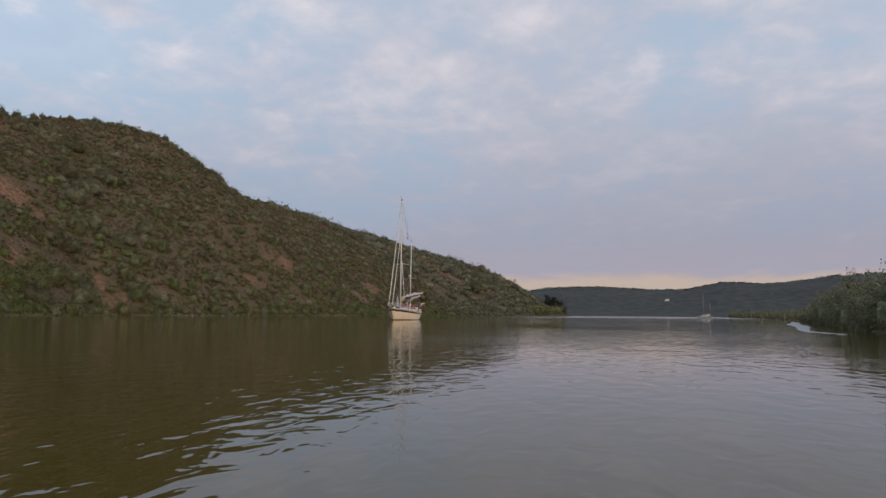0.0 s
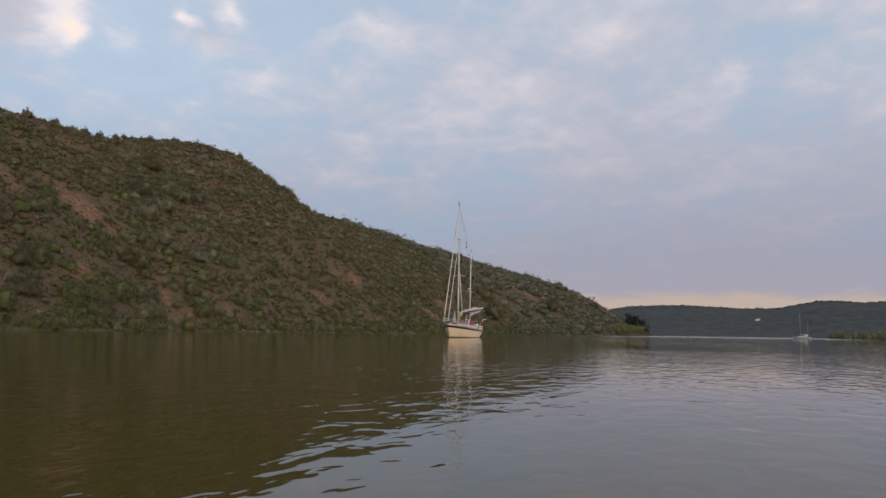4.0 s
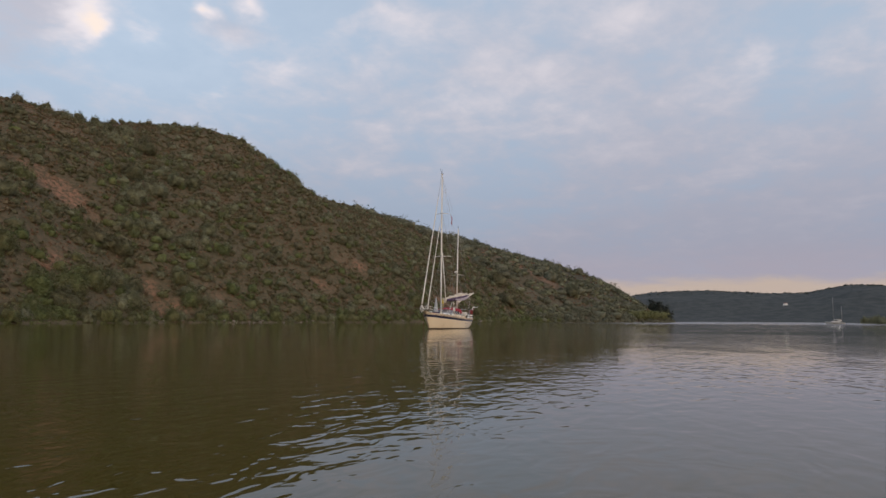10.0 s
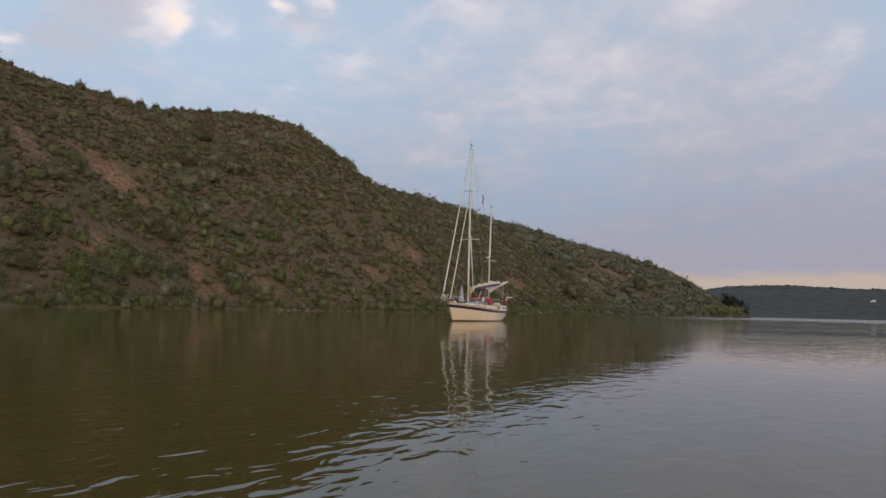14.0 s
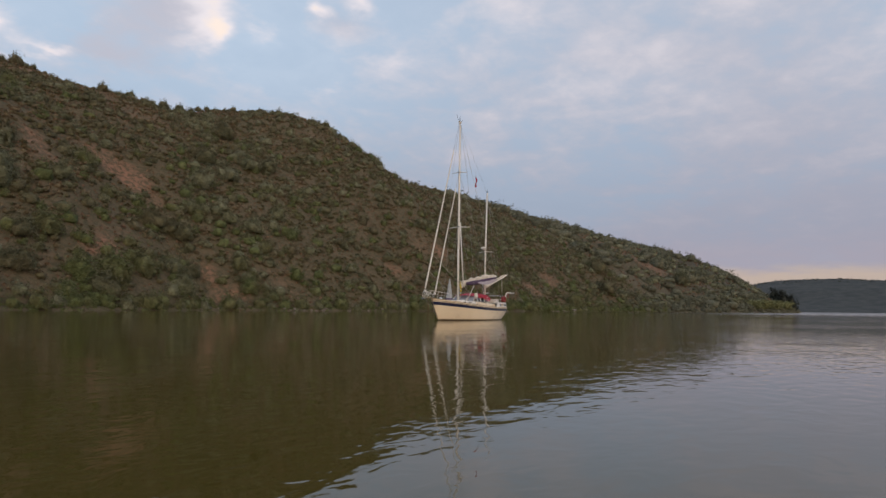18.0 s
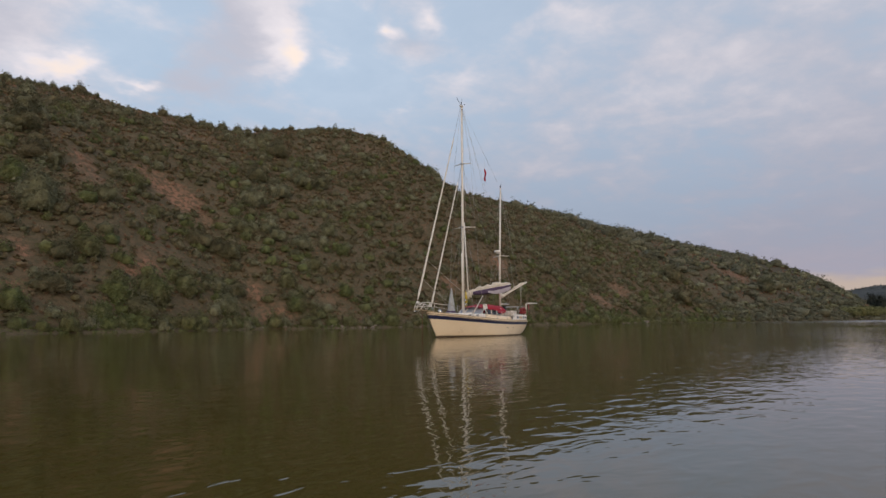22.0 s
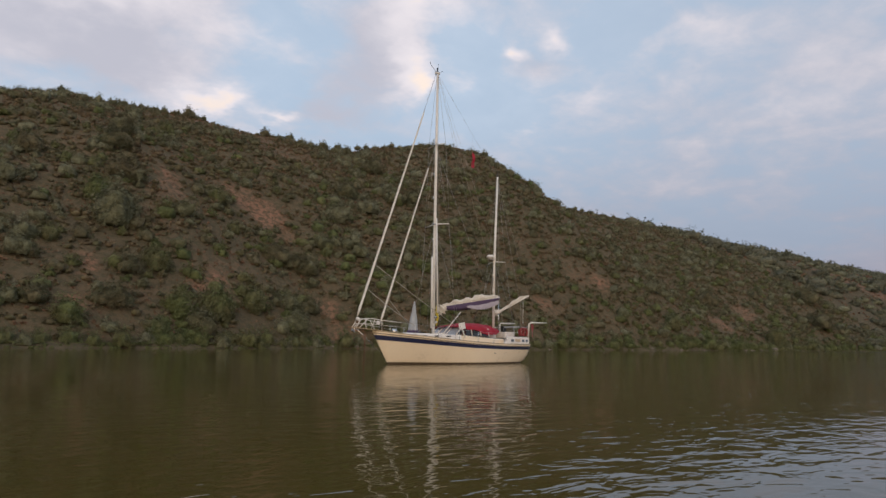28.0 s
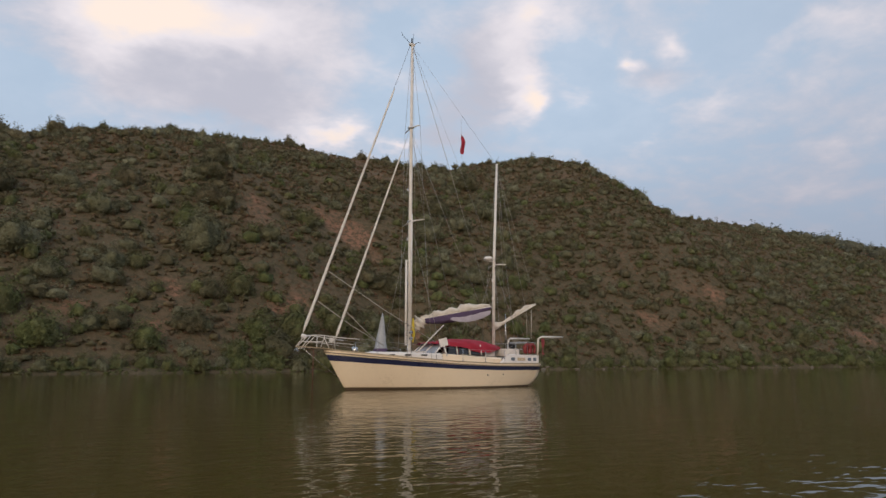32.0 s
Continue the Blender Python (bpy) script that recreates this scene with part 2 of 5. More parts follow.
STEEL = plain("stainless_steel", (0.62, 0.61, 0.60), 0.25, metal=1.0, grain=0.05)
WIRE = plain("rigging_wire", (0.36, 0.34, 0.32), 0.4, metal=0.7, grain=0.1)
RED = plain("red_canvas", (0.36, 0.014, 0.034), 0.8, grain=0.14, scale=2.5, bump=0.5, bump_scale=12.0)
SAIL = plain("grubby_sailcloth", (0.66, 0.60, 0.52), 0.8, grain=0.12, scale=4.0, bump=0.6, bump_scale=9.0)
FURLED = plain("furled_sailcloth", (0.72, 0.67, 0.60), 0.75, grain=0.10, scale=5.0, bump=0.4, bump_scale=16.0)
PURPLE = plain("faded_violet_canvas", (0.085, 0.055, 0.115), 0.8, grain=0.15, scale=4.0, bump=0.4, bump_scale=10.0)
LILAC = plain("pale_sail_panel", (0.40, 0.36, 0.42), 0.8, grain=0.1, scale=4.0, bump=0.3, bump_scale=10.0)
GREYCLOTH = plain("pale_grey_cloth", (0.38, 0.39, 0.40), 0.8, grain=0.10, scale=4.0, bump=0.4, bump_scale=10.0)
DARKGLASS = plain("dark_window", (0.018, 0.018, 0.022), 0.08, grain=0.2)
YELLOW = plain("yellow_rope", (0.66, 0.49, 0.05), 0.8, grain=0.15, scale=12.0)
ROPE = plain("grey_rope", (0.36, 0.33, 0.28), 0.85, grain=0.15, scale=12.0)
SKYGLASS = plain("pale_windscreen_pane", (0.34, 0.38, 0.44), 0.06, grain=0.15)
GLASS = plain("tinted_pane", (0.15, 0.17, 0.20), 0.08, grain=0.2)
RUST = plain("rusty_rode", (0.17, 0.07, 0.045), 0.85, grain=0.25, scale=6.0)
REDPLASTIC = plain("faded_red_plastic", (0.26, 0.035, 0.035), 0.5, grain=0.15)
BLACK = plain("black_plastic", (0.02, 0.02, 0.022), 0.5, grain=0.2)
ROCK = plain("shore_rock", (0.24, 0.20, 0.16), 0.85, grain=0.3, scale=1.2, bump=0.8, bump_scale=5.0)
BARK = plain("bark", (0.10, 0.075, 0.055), 0.9, grain=0.3, scale=3.0, bump=0.6, bump_scale=14.0)
PLASTER = plain("whitewash", (0.80, 0.78, 0.74), 0.8, grain=0.08)
TILE = plain("clay_roof_tile", (0.36, 0.17, 0.10), 0.8, grain=0.2)
# pale both for foam and for the sky mirrored in the wave face
FOAM_SHEEN = plain("foam_and_sky_sheen", (0.40, 0.385, 0.37), 0.75, grain=0.2, scale=1.5, bump=0.6, bump_scale=6.0)

SAGE = leafy("grey_green_leaves", (0.196, 0.192, 0.122), (0.160, 0.160, 0.092))
OAK = leafy("dark_oak_leaves", (0.128, 0.126, 0.072), (0.156, 0.134, 0.080))
FRESH = leafy("fresh_green_leaves", (0.130, 0.148, 0.060), (0.150, 0.144, 0.072))
DULL = leafy("olive_brown_leaves", (0.182, 0.134, 0.082), (0.140, 0.130, 0.070))
HEATH = leafy("brown_heath", (0.225, 0.128, 0.082), (0.170, 0.126, 0.072), 0.08)
STRAW = leafy("dry_straw", (0.250, 0.146, 0.092), (0.200, 0.120, 0.074))
# close to the oak leaves, greyed to put distance haze into the colour
DISTANT = leafy("hazed_leaves", (0.128, 0.130, 0.088), (0.150, 0.142, 0.096))
REED = leafy("green_reed", (0.240, 0.236, 0.130), (0.205, 0.210, 0.115), 0.06)
WILLOW = leafy("dusty_willow_leaves", (0.250, 0.246, 0.150), (0.215, 0.208, 0.125))
PINE = leafy("dark_far_leaves", (0.040, 0.044, 0.036), (0.052, 0.054, 0.040))

# dry hillside soil with rusty bare earth and straw
EARTH, k = material("dry_earth")
place = k.add("ShaderNodeNewGeometry").outputs["Position"]
broad, mid, grit = k.noise(place, 0.022, 4.0, 0.6), k.noise(place, 0.13, 5.0, 0.62), k.noise(place, 1.6, 5.0, 0.65)
open_ground = k.add("ShaderNodeAttribute", attribute_name="bare").outputs["Fac"]
tone = k.mix(k.range(mid, 0.38, 0.62), rgb(0.106, 0.082, 0.049), rgb(0.136, 0.094, 0.058))
tone = k.mix(k.range(k.math("ADD", open_ground, k.math("MULTIPLY", k.math("SUBTRACT", mid, 0.5), 0.9)), 0.20, 0.56), tone, rgb(0.275, 0.144, 0.092))
cover = k.math("ADD", k.math("MULTIPLY", mid, 0.5), k.math("MULTIPLY", k.noise(place, 0.55, 5.0, 0.65), 0.5))
tone = k.mix(k.math("MULTIPLY", k.range(k.math("SUBTRACT", cover, k.math("MULTIPLY", open_ground, 0.16)), 0.38, 0.50), 0.6), tone, rgb(0.122, 0.098, 0.058))
tone = k.mix(k.math("MULTIPLY", k.range(k.noise(place, 0.8, 6.0, 0.72), 0.46, 0.55), 0.85), tone, rgb(0.070, 0.064, 0.036))
tone = k.mix(k.math("MULTIPLY", k.range(grit, 0.52, 0.60), 0.6), tone, rgb(0.165, 0.112, 0.068))
# ground turns to woods downstream, with distance haze put into their bluish grey
hazed_wood = k.range(k.add("ShaderNodeSeparateXYZ", Vector=place).outputs[0], 240.0, 900.0)
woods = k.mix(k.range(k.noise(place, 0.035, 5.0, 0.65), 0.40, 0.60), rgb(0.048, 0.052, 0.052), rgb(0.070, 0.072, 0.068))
tone = k.mix(hazed_wood, tone, woods)
b = k.add("ShaderNodeBsdfPrincipled", **{"Base Color": tone, "Roughness": 0.95, "Specular IOR Level": 0.15})
relief = k.add("ShaderNodeBump", Strength=0.9, Distance=0.7, Height=k.math("ADD", k.math("MULTIPLY", cover, 2.2), k.math("MULTIPLY", grit, 0.6)))
k.put(b.inputs["Normal"], relief.outputs[0])
k.add("ShaderNodeOutputMaterial", Surface=b.outputs[0])

# brown river water: a muddy body under a glossy, lightly rippled skin
WATER, k = material("muddy_river_water")
place = k.add("ShaderNodeNewGeometry").outputs["Position"]
swell = k.add("ShaderNodeMapping", Vector=place, Rotation=(0, 0, radians(-62.0)), Scale=(0.6, 1.4, 1.0)).outputs[0]
chop = k.add("ShaderNodeMapping", Vector=place, Rotation=(0, 0, radians(-74.0)), Scale=(1.0, 1.9, 1.0)).outputs[0]
reach = k.range(k.add("ShaderNodeSeparateXYZ", Vector=place).outputs[0], 60.0, 420.0)
breeze = k.math("ADD", k.range(k.noise(place, 0.03, 3.0, 0.55), 0.38, 0.62), k.math("ADD", k.math("MULTIPLY", reach, 2.2), k.math("MULTIPLY", k.range(k.add("ShaderNodeSeparateXYZ", Vector=place).outputs[0], -60.0, -95.0), 0.35)))
wave = k.math("ADD", k.math("MULTIPLY", k.noise(swell, 0.35, 1.0, 0.4, 0.3), 0.27),
              k.math("ADD", k.math("MULTIPLY", k.math("MULTIPLY", k.noise(chop, 1.9, 2.0, 0.45, 0.5), 0.235), k.math("ADD", 0.45, breeze)),
                     k.math("MULTIPLY", k.math("MULTIPLY", k.noise(chop, 3.6, 1.0, 0.5, 0.3), 0.045), k.math("ADD", 0.3, breeze))))
relief = k.add("ShaderNodeBump", Strength=0.55, Distance=0.10, Height=wave)
body = k.mix(k.range(k.noise(place, 0.02, 3.0), 0.35, 0.65), rgb(0.060, 0.044, 0.008), rgb(0.068, 0.049, 0.010))
b = k.add("ShaderNodeBsdfPrincipled", **{"Base Color": body, "Roughness": k.math("ADD", 0.035, k.math("MULTIPLY", reach, 0.16)), "IOR": 1.333, "Normal": relief.outputs[0]})
k.add("ShaderNodeOutputMaterial", Surface=b.outputs[0])


# ---------------------------------------------------------------- small tools for building
def part(name, bm, mat, parent=None, label="", smooth=False):
    """Links a bmesh as one mesh object, under a thing or a part."""
    mesh = bpy.data.meshes.new(name)
    bm.to_mesh(mesh)
    bm.free()
    mesh.materials.append(mat)
    if smooth:
        mesh.shade_smooth()
    ob = new(name, mesh)
    ob.parent = parent
    return tagged(ob, label)


def mesh_of(name, verts, faces, mat, parent=None, label="", smooth=False):
    mesh = bpy.data.meshes.new(name)
    mesh.from_pydata(verts, [], faces)
    mesh.update()
    mesh.materials.append(mat)
    if smooth:
        mesh.shade_smooth()
    ob = new(name, mesh)
    ob.parent = parent
    return tagged(ob, label)


def tube(bm, points, radii, sides=8, flat=1.0):
    """A round rod along a row of points, with its own radius at each."""
    points = [Vector(p) for p in points]
    if not hasattr(radii, "__len__"):
        radii = [radii] * len(points)
    rings = []
    for i, p in enumerate(points):
        ahead = (points[min(i + 1, len(points) - 1)] - points[max(i - 1, 0)]).normalized()
        side = ahead.cross(Vector((0, 0, 1)) if abs(ahead.z) < 0.95 else Vector((0, 1, 0))).normalized()
        up = side.cross(ahead)
        rings.append([bm.verts.new(p + radii[i] * (math.cos(a) * side + math.sin(a) * up * flat))
                      for a in (2 * math.pi * j / sides for j in range(sides))])
    for one, two in zip(rings, rings[1:]):
        for j in range(sides):
            bm.faces.new((one[j], one[(j + 1) % sides], two[(j + 1) % sides], two[j]))
    bm.faces.new(rings[0][::-1])
    bm.faces.new(rings[-1])
    return bm


def rod(name, points, radii, mat, parent, sides=8, label="", flat=1.0):
    return part(name, tube(bmesh.new(), points, radii, sides, flat), mat, parent, label, True)


def box(bm, centre, size, bevel=0.0, turn=None):
    made = bmesh.ops.create_cube(bm, size=1.0)["verts"]
    for v in made:
        v.co = Vector((v.co.x * size[0], v.co.y * size[1], v.co.z * size[2]))
    if bevel:
        edges = list({e for v in made for e in v.link_edges})
        made = list({v for f in bmesh.ops.bevel(bm, geom=edges, offset=bevel, segments=2, affect="EDGES")["faces"] for v in f.verts} | {v for v in made if v.is_valid})
    m = Matrix.Translation(centre) @ (turn or Matrix.Identity(4))
    for v in made:
        v.co = m @ v.co
    return bm


def boxed(name, centre, size, mat, parent, bevel=0.0, turn=None, label=""):
    return part(name, box(bmesh.new(), centre, size, bevel, turn), mat, parent, label)


def loft(rows, close=False, caps=False):
    """A skin over rows of points."""
    bm = bmesh.new()
    made = [[bm.verts.new(p) for p in row] for row in rows]
    count = len(rows[0])
    for one, two in zip(made, made[1:]):
        for j in range(count if close else count - 1):
            quad = [one[j], one[(j + 1) % count], two[(j + 1) % count], two[j]]
            if len({tuple(v.co) for v in quad}) > 2:
                bm.faces.new(quad)
    if caps:
        bm.faces.new(made[0][::-1])
        bm.faces.new(made[-1])
    bmesh.ops.remove_doubles(bm, verts=bm.verts, dist=1e-4)
    bmesh.ops.recalc_face_normals(bm, faces=bm.faces)
    return bm


def smoothstep(a, b, x):
    t = np.clip((np.asarray(x, float) - a) / (b - a), 0.0, 1.0)
    return t * t * (3 - 2 * t)


def lattice_noise(x, y, scale, seed):
    """Smooth value noise on a lattice, -1 to 1, for whole arrays."""
    x, y = np.asarray(x, float) / scale, np.asarray(y, float) / scale
    i, j = np.floor(x).astype(int), np.floor(y).astype(int)
    u, v = x - i, y - j
    u, v = u * u * (3 - 2 * u), v * v * (3 - 2 * v)

    def corner(a, b):
        h = np.sin((i + a) * 127.1 + (j + b) * 311.7 + seed * 74.7) * 43758.5453
        return 2 * (h - np.floor(h)) - 1
    return (corner(0, 0) * (1 - u) + corner(1, 0) * u) * (1 - v) + (corner(0, 1) * (1 - u) + corner(1, 1) * u) * v


# ---------------------------------------------------------------- the land: one sheet
def shore_left(x):
    return np.interp(x, (-400, 0, 35, 60, 76, 100, 167, 220, 320, 450, 560, 640, 760, 900, 1050, 1250, 1500),
                     (72, 84, 88, 96, 89, 84, 74, 76, 58, 30, 8, 26, 30, 40, 75, 260, 600))


def shore_right(x):
    return np.interp(x, (-400, -102, -57, -15, 36, 60, 150, 300, 600, 1000, 1600, 2200), (-46, -46, -46.5, -55, -66, -71, -86, -104, -140, -195, -330, -420))


def land(x, y):
    """The ground's height over the water."""
    x, y = np.asarray(x, float), np.asarray(y, float)
    rough = 2.4 * lattice_noise(x, y, 38, 1) + 1.1 * lattice_noise(x, y, 15, 2) + 0.45 * lattice_noise(x, y, 6, 3)
    # the hill on the far bank
    s = shore_left(x)
    crest = np.interp(x, (-400, 0, 120, 500, 750, 950, 1150), (225, 235, 235, 235, 215, 150, 130))
    top = np.interp(x, (-400, -120, -25, 30, 60, 100, 140, 165, 190, 250, 310, 350, 420, 540, 640, 760, 950, 1030, 1150), (55, 60, 70, 86, 85, 83, 81, 85, 90, 84, 82, 79, 80, 76, 76, 77, 60, 40, 3))
    d = y - s
    u = np.clip((d - 2.2) / (crest - s), 0, 1)
    left = top * (1 - (1 - u) ** 1.6)
    left = left + 12 * np.exp(-((x - 171) / 38.0) ** 2) * np.sin(np.clip(d / 170, 0, 1) * math.pi) ** 0.8
    left = left - 9 * np.exp(-((x - 245) / 40.0) ** 2) * np.sin(np.clip(d / 170, 0, 1) * math.pi)
    left = left + 4 * np.exp(-((x - 562) / 34.0) ** 2 - ((y - 85) / 45.0) ** 2)
    left = left + 3.2 * np.exp(-((x - 192) / 30.0) ** 2 - ((y - 160) / 28.0) ** 2)
    left = left - 25 * smoothstep(0, 320, y - crest)
    left = left + rough * smoothstep(3, 40, d) + 0.7 * smoothstep(-0.5, 0.7, d)
    # the low reedy bank behind the camera's way, with hills far off
    e = shore_right(x) - y
    right = 1.1 * smoothstep(-1.5, 3.0, e) + np.clip(e - 60, 0, None) * 0.10 + 0.4 * rough * smoothstep(10, 60, e)
    right = np.minimum(right, 70 + 10 * lattice_noise(x, y, 300, 5))
    # the range that closes the valley
    far = np.hypot(x + 102, y + 27)
    bearing = np.degrees(np.arctan2(y + 27, x + 102))
    tall = np.interp(bearing, (-40, -20, -16, -13, -11, -9.2, -8.4, -6.8, -5.6, -3.1, -0.9, 1.5, 3.5, 5.0, 6.5, 20), (0.060, 0.056, 0.052, 0.0445, 0.043, 0.0455, 0.045, 0.040, 0.036, 0.0365, 0.039, 0.0405, 0.040, 0.038, 0.034, 0.045))
    fold = 1 + (0.10 * lattice_noise(x, y, 260, 7) + 0.05 * lattice_noise(x, y, 80, 8)) * smoothstep(2600, 2300, far) + 0.012 * lattice_noise(x, y, 60, 9)
    ring = tall * 2600 * smoothstep(1750, 2600, far) * fold
    ground = np.where(d > -4, left, np.where(e > -4, right, -1.0))
    depth = -3.0 * smoothstep(0, 8, np.minimum(-d, -e))
    ground = np.where((d <= 0) & (e <= 0), np.maximum(depth, -3.0), ground)
    return np.where(x > 900, np.maximum(ground, np.where(ring > 1.0, ring, -3.0)), ground)


PATCHES = ((2, 153, 4, 8), (-7, 127, 5, 5), (-5, 118, 3, 5), (36, 135, 5, 8), (11, 105, 3, 3), (5, 94, 3, 3), (-5, 99, 4, 3), (34, 104, 3, 2), (61, 139, 8, 10), (61, 138, 6, 8), (28, 102, 3, 2), (63, 106, 4, 4), (65, 98, 5, 3),
           (65, 127, 4, 3), (207, 96, 8, 14), (255, 95, 9, 7), (360, 106, 9, 16), (175, 99, 7, 12), (168, 89, 7, 5), (225, 89, 6, 6), (412, 89, 10, 14), (160, 96, 6, 4), (130, 95, 6, 4), (136, 116, 7, 10))


def bare(x, y):
    """Where the soil lies open: high in clearings and on eroded patches."""
    out = 0.30 * lattice_noise(x, y, 30, 21) + 0.28 * lattice_noise(x, y, 9, 22)
    for px, py, wx, wy in PATCHES:
        out = out + 0.46 * np.exp(-((x - px) / wx) ** 2 - ((y - py) / wy) ** 2)
    return out


def axis(*spans):
    out = []
    for a, b, step in spans:
        out += list(np.arange(a, b, step))
    return np.array(out + [spans[-1][1]])


gx = axis((-3000, -500, 250), (-500, -160, 20), (-160, 420, 3.0), (420, 1100, 8.0), (1100, 3000, 24.0), (3000, 4400, 200))
gy = axis((-3000, -700, 230), (-700, -150, 25), (-150, -75, 6), (-75, -45, 2.0), (-45, 0, 9), (0, 55, 5.5), (55, 130, 2.0), (130, 290, 3.5), (290, 700, 25), (700, 3000, 230))
GX, GY = np.meshgrid(gx, gy, indexing="ij")
GZ = land(GX, GY)
NX, NY = GX.shape
index = np.arange(NX * NY).reshape(NX, NY)
quads = np.stack([index[:-1, :-1], index[1:, :-1], index[1:, 1:], index[:-1, 1:]], -1).reshape(-1, 4)
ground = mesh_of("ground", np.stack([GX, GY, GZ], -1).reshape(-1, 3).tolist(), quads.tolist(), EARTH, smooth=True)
soil = ground.data.attributes.new("bare", "FLOAT", "POINT")
soil.data.foreach_set("value", bare(GX, GY).astype(np.float32).ravel())
tagged(ground, "dry brown hillside and river bed under scrub", "ground", kind="structure")

water = mesh_of("water", [(-3000, -3000, -0.11), (4400, -3000, -0.11), (4400, 3000, -0.11), (-3000, 3000, -0.11)], [(0, 1, 2, 3)], WATER)
tagged(water, "calm muddy brown river with light ripples", "water", kind="structure")


# ---------------------------------------------------------------- plants
def leaf_cloud(rng, centres, radii, per, size, squash=0.8, up=0.35):
    """Leaf quads scattered over lumpy crowns: arrays of verts and faces. centres (N,3), radii (N,)."""
    count = len(centres) * per
    c, r = np.repeat(centres, per, 0), np.repeat(radii, per)
    way = rng.normal(size=(count, 3))
    way /= np.linalg.norm(way, axis=1, keepdims=True)
    way[:, 2] = np.abs(way[:, 2]) * 0.9 + way[:, 2] * 0.1 - 0.12
    lump = 0.78 + 0.22 * np.sin(way[:, 0] * 5 + c[:, 0]) * np.sin(way[:, 1] * 5 + c[:, 1]) + 0.12 * np.sin(way[:, 2] * 9 + c[:, 0] * 3)
    depth = rng.uniform(0.45, 1.25, count) ** 0.5
    p = c + way * (r * lump * depth)[:, None] * np.array([1, 1, squash])
    normal = way + rng.normal(scale=0.38, size=(count, 3)) + np.array([0, 0, up])
    normal /= np.linalg.norm(normal, axis=1, keepdims=True)
    side = np.cross(normal, rng.normal(size=(count, 3)))
    side /= np.linalg.norm(side, axis=1, keepdims=True)
    other = np.cross(normal, side)
    s = size * rng.uniform(0.6, 1.4, count)[:, None]
    spray = np.stack([p - side * s, p + side * s, p + other * s * 1.25], 1)
    return spray.reshape(-1, 3)


def sprays_object(name, verts, mat, parent=None, label="", corners=3):
    """One mesh of loose leaf faces."""
    count = len(verts) // corners
    mesh = bpy.data.meshes.new(name)
    mesh.vertices.add(count * corners)
    mesh.vertices.foreach_set("co", verts.astype(np.float32).ravel())
    mesh.loops.add(count * corners)
    mesh.loops.foreach_set("vertex_index", np.arange(count * corners, dtype=np.int32))
    mesh.polygons.add(count)
    mesh.polygons.foreach_set("loop_start", np.arange(0, count * corners, corners, dtype=np.int32))
    mesh.update(calc_edges=True)
    mesh.materials.append(mat)
    ob = new(name, mesh)
    ob.parent = parent
    return tagged(ob, label)


def ball(level):
    bm = bmesh.new()
    bmesh.ops.create_icosphere(bm, subdivisions=level, radius=1.0)
    v, f = np.array([tuple(p.co) for p in bm.verts]), np.array([[p.index for p in g.verts] for g in bm.faces])
    bm.free()
    return v, f


BALLS = {1: ball(1), 2: ball(2), 3: ball(3)}


def heads(rng, many, count):
    """The rounded heads that make up each crown: centres (many, count, 3) and radii, for crowns about one unit in radius."""
    a = np.arange(count)[None] * 2.4 + rng.uniform(0, 6.283, (many, 1)) + rng.uniform(-0.5, 0.5, (many, count))
    q = rng.uniform(0.15, 0.74, (many, count))
    c = np.stack([np.cos(a) * q, np.sin(a) * q, rng.uniform(0.0, 0.46, (many, count)) * (1.0 - 0.35 * q)], -1)
    r = rng.uniform(0.20, 0.40, (many, count))
    c[:, 0], r[:, 0] = (0.0, 0.0, 0.10), 0.56
    return c, r


def crown_reach(way, c, r):
    """How far the crown reaches in each direction, and the outward normal there."""
    along = np.einsum("mnd,mkd->mnk", way, c)
    inside = along ** 2 - (c ** 2).sum(-1)[:, None] + r[:, None] ** 2
    out = np.where(inside > 0, along + np.sqrt(np.maximum(inside, 0)), 0.0)
    best = out.argmax(-1)
    reach = np.take_along_axis(out, best[..., None], -1)
    normal = way * reach - np.take_along_axis(c, best[..., None], 1)
    return reach, normal / np.linalg.norm(normal, axis=-1, keepdims=True)


def leaf_coat(rng, foot, size, c, r, per, leaf, loose=0.07, deep=0.66):
    """Leaf sprays over the crowns, gathered in tufts that stand out by different lengths: three corners each."""
    many, tufts = len(foot), max(4, per // 9)
    way = rng.normal(size=(many, tufts, 3))
    way /= np.linalg.norm(way, axis=2, keepdims=True)
    way[..., 2] = np.abs(way[..., 2] + 0.10) - 0.10
    reach, normal = crown_reach(way, c, r)
    tips = way * reach * rng.uniform(deep, 1.04, (many, tufts, 1))
    which = rng.integers(0, tufts, (many, per))[..., None]
    off = rng.normal(scale=loose, size=(many, per, 3))
    p = (foot[:, None] + (np.take_along_axis(tips, which, 1) + off) * size[:, None]).reshape(-1, 3)
    normal = (np.take_along_axis(normal, which, 1) + off * 5.0).reshape(-1, 3) + rng.normal(scale=0.36, size=(many * per, 3)) + np.array([0, 0, 0.25])
    normal /= np.linalg.norm(normal, axis=1, keepdims=True)
    side = np.cross(normal, rng.normal(size=normal.shape))
    side /= np.linalg.norm(side, axis=1, keepdims=True)
    s = leaf * rng.uniform(0.55, 1.45, len(p))[:, None]
    return np.stack([p - side * s, p + side * s, p + np.cross(normal, side) * s * 1.25], 1).reshape(-1, 3)


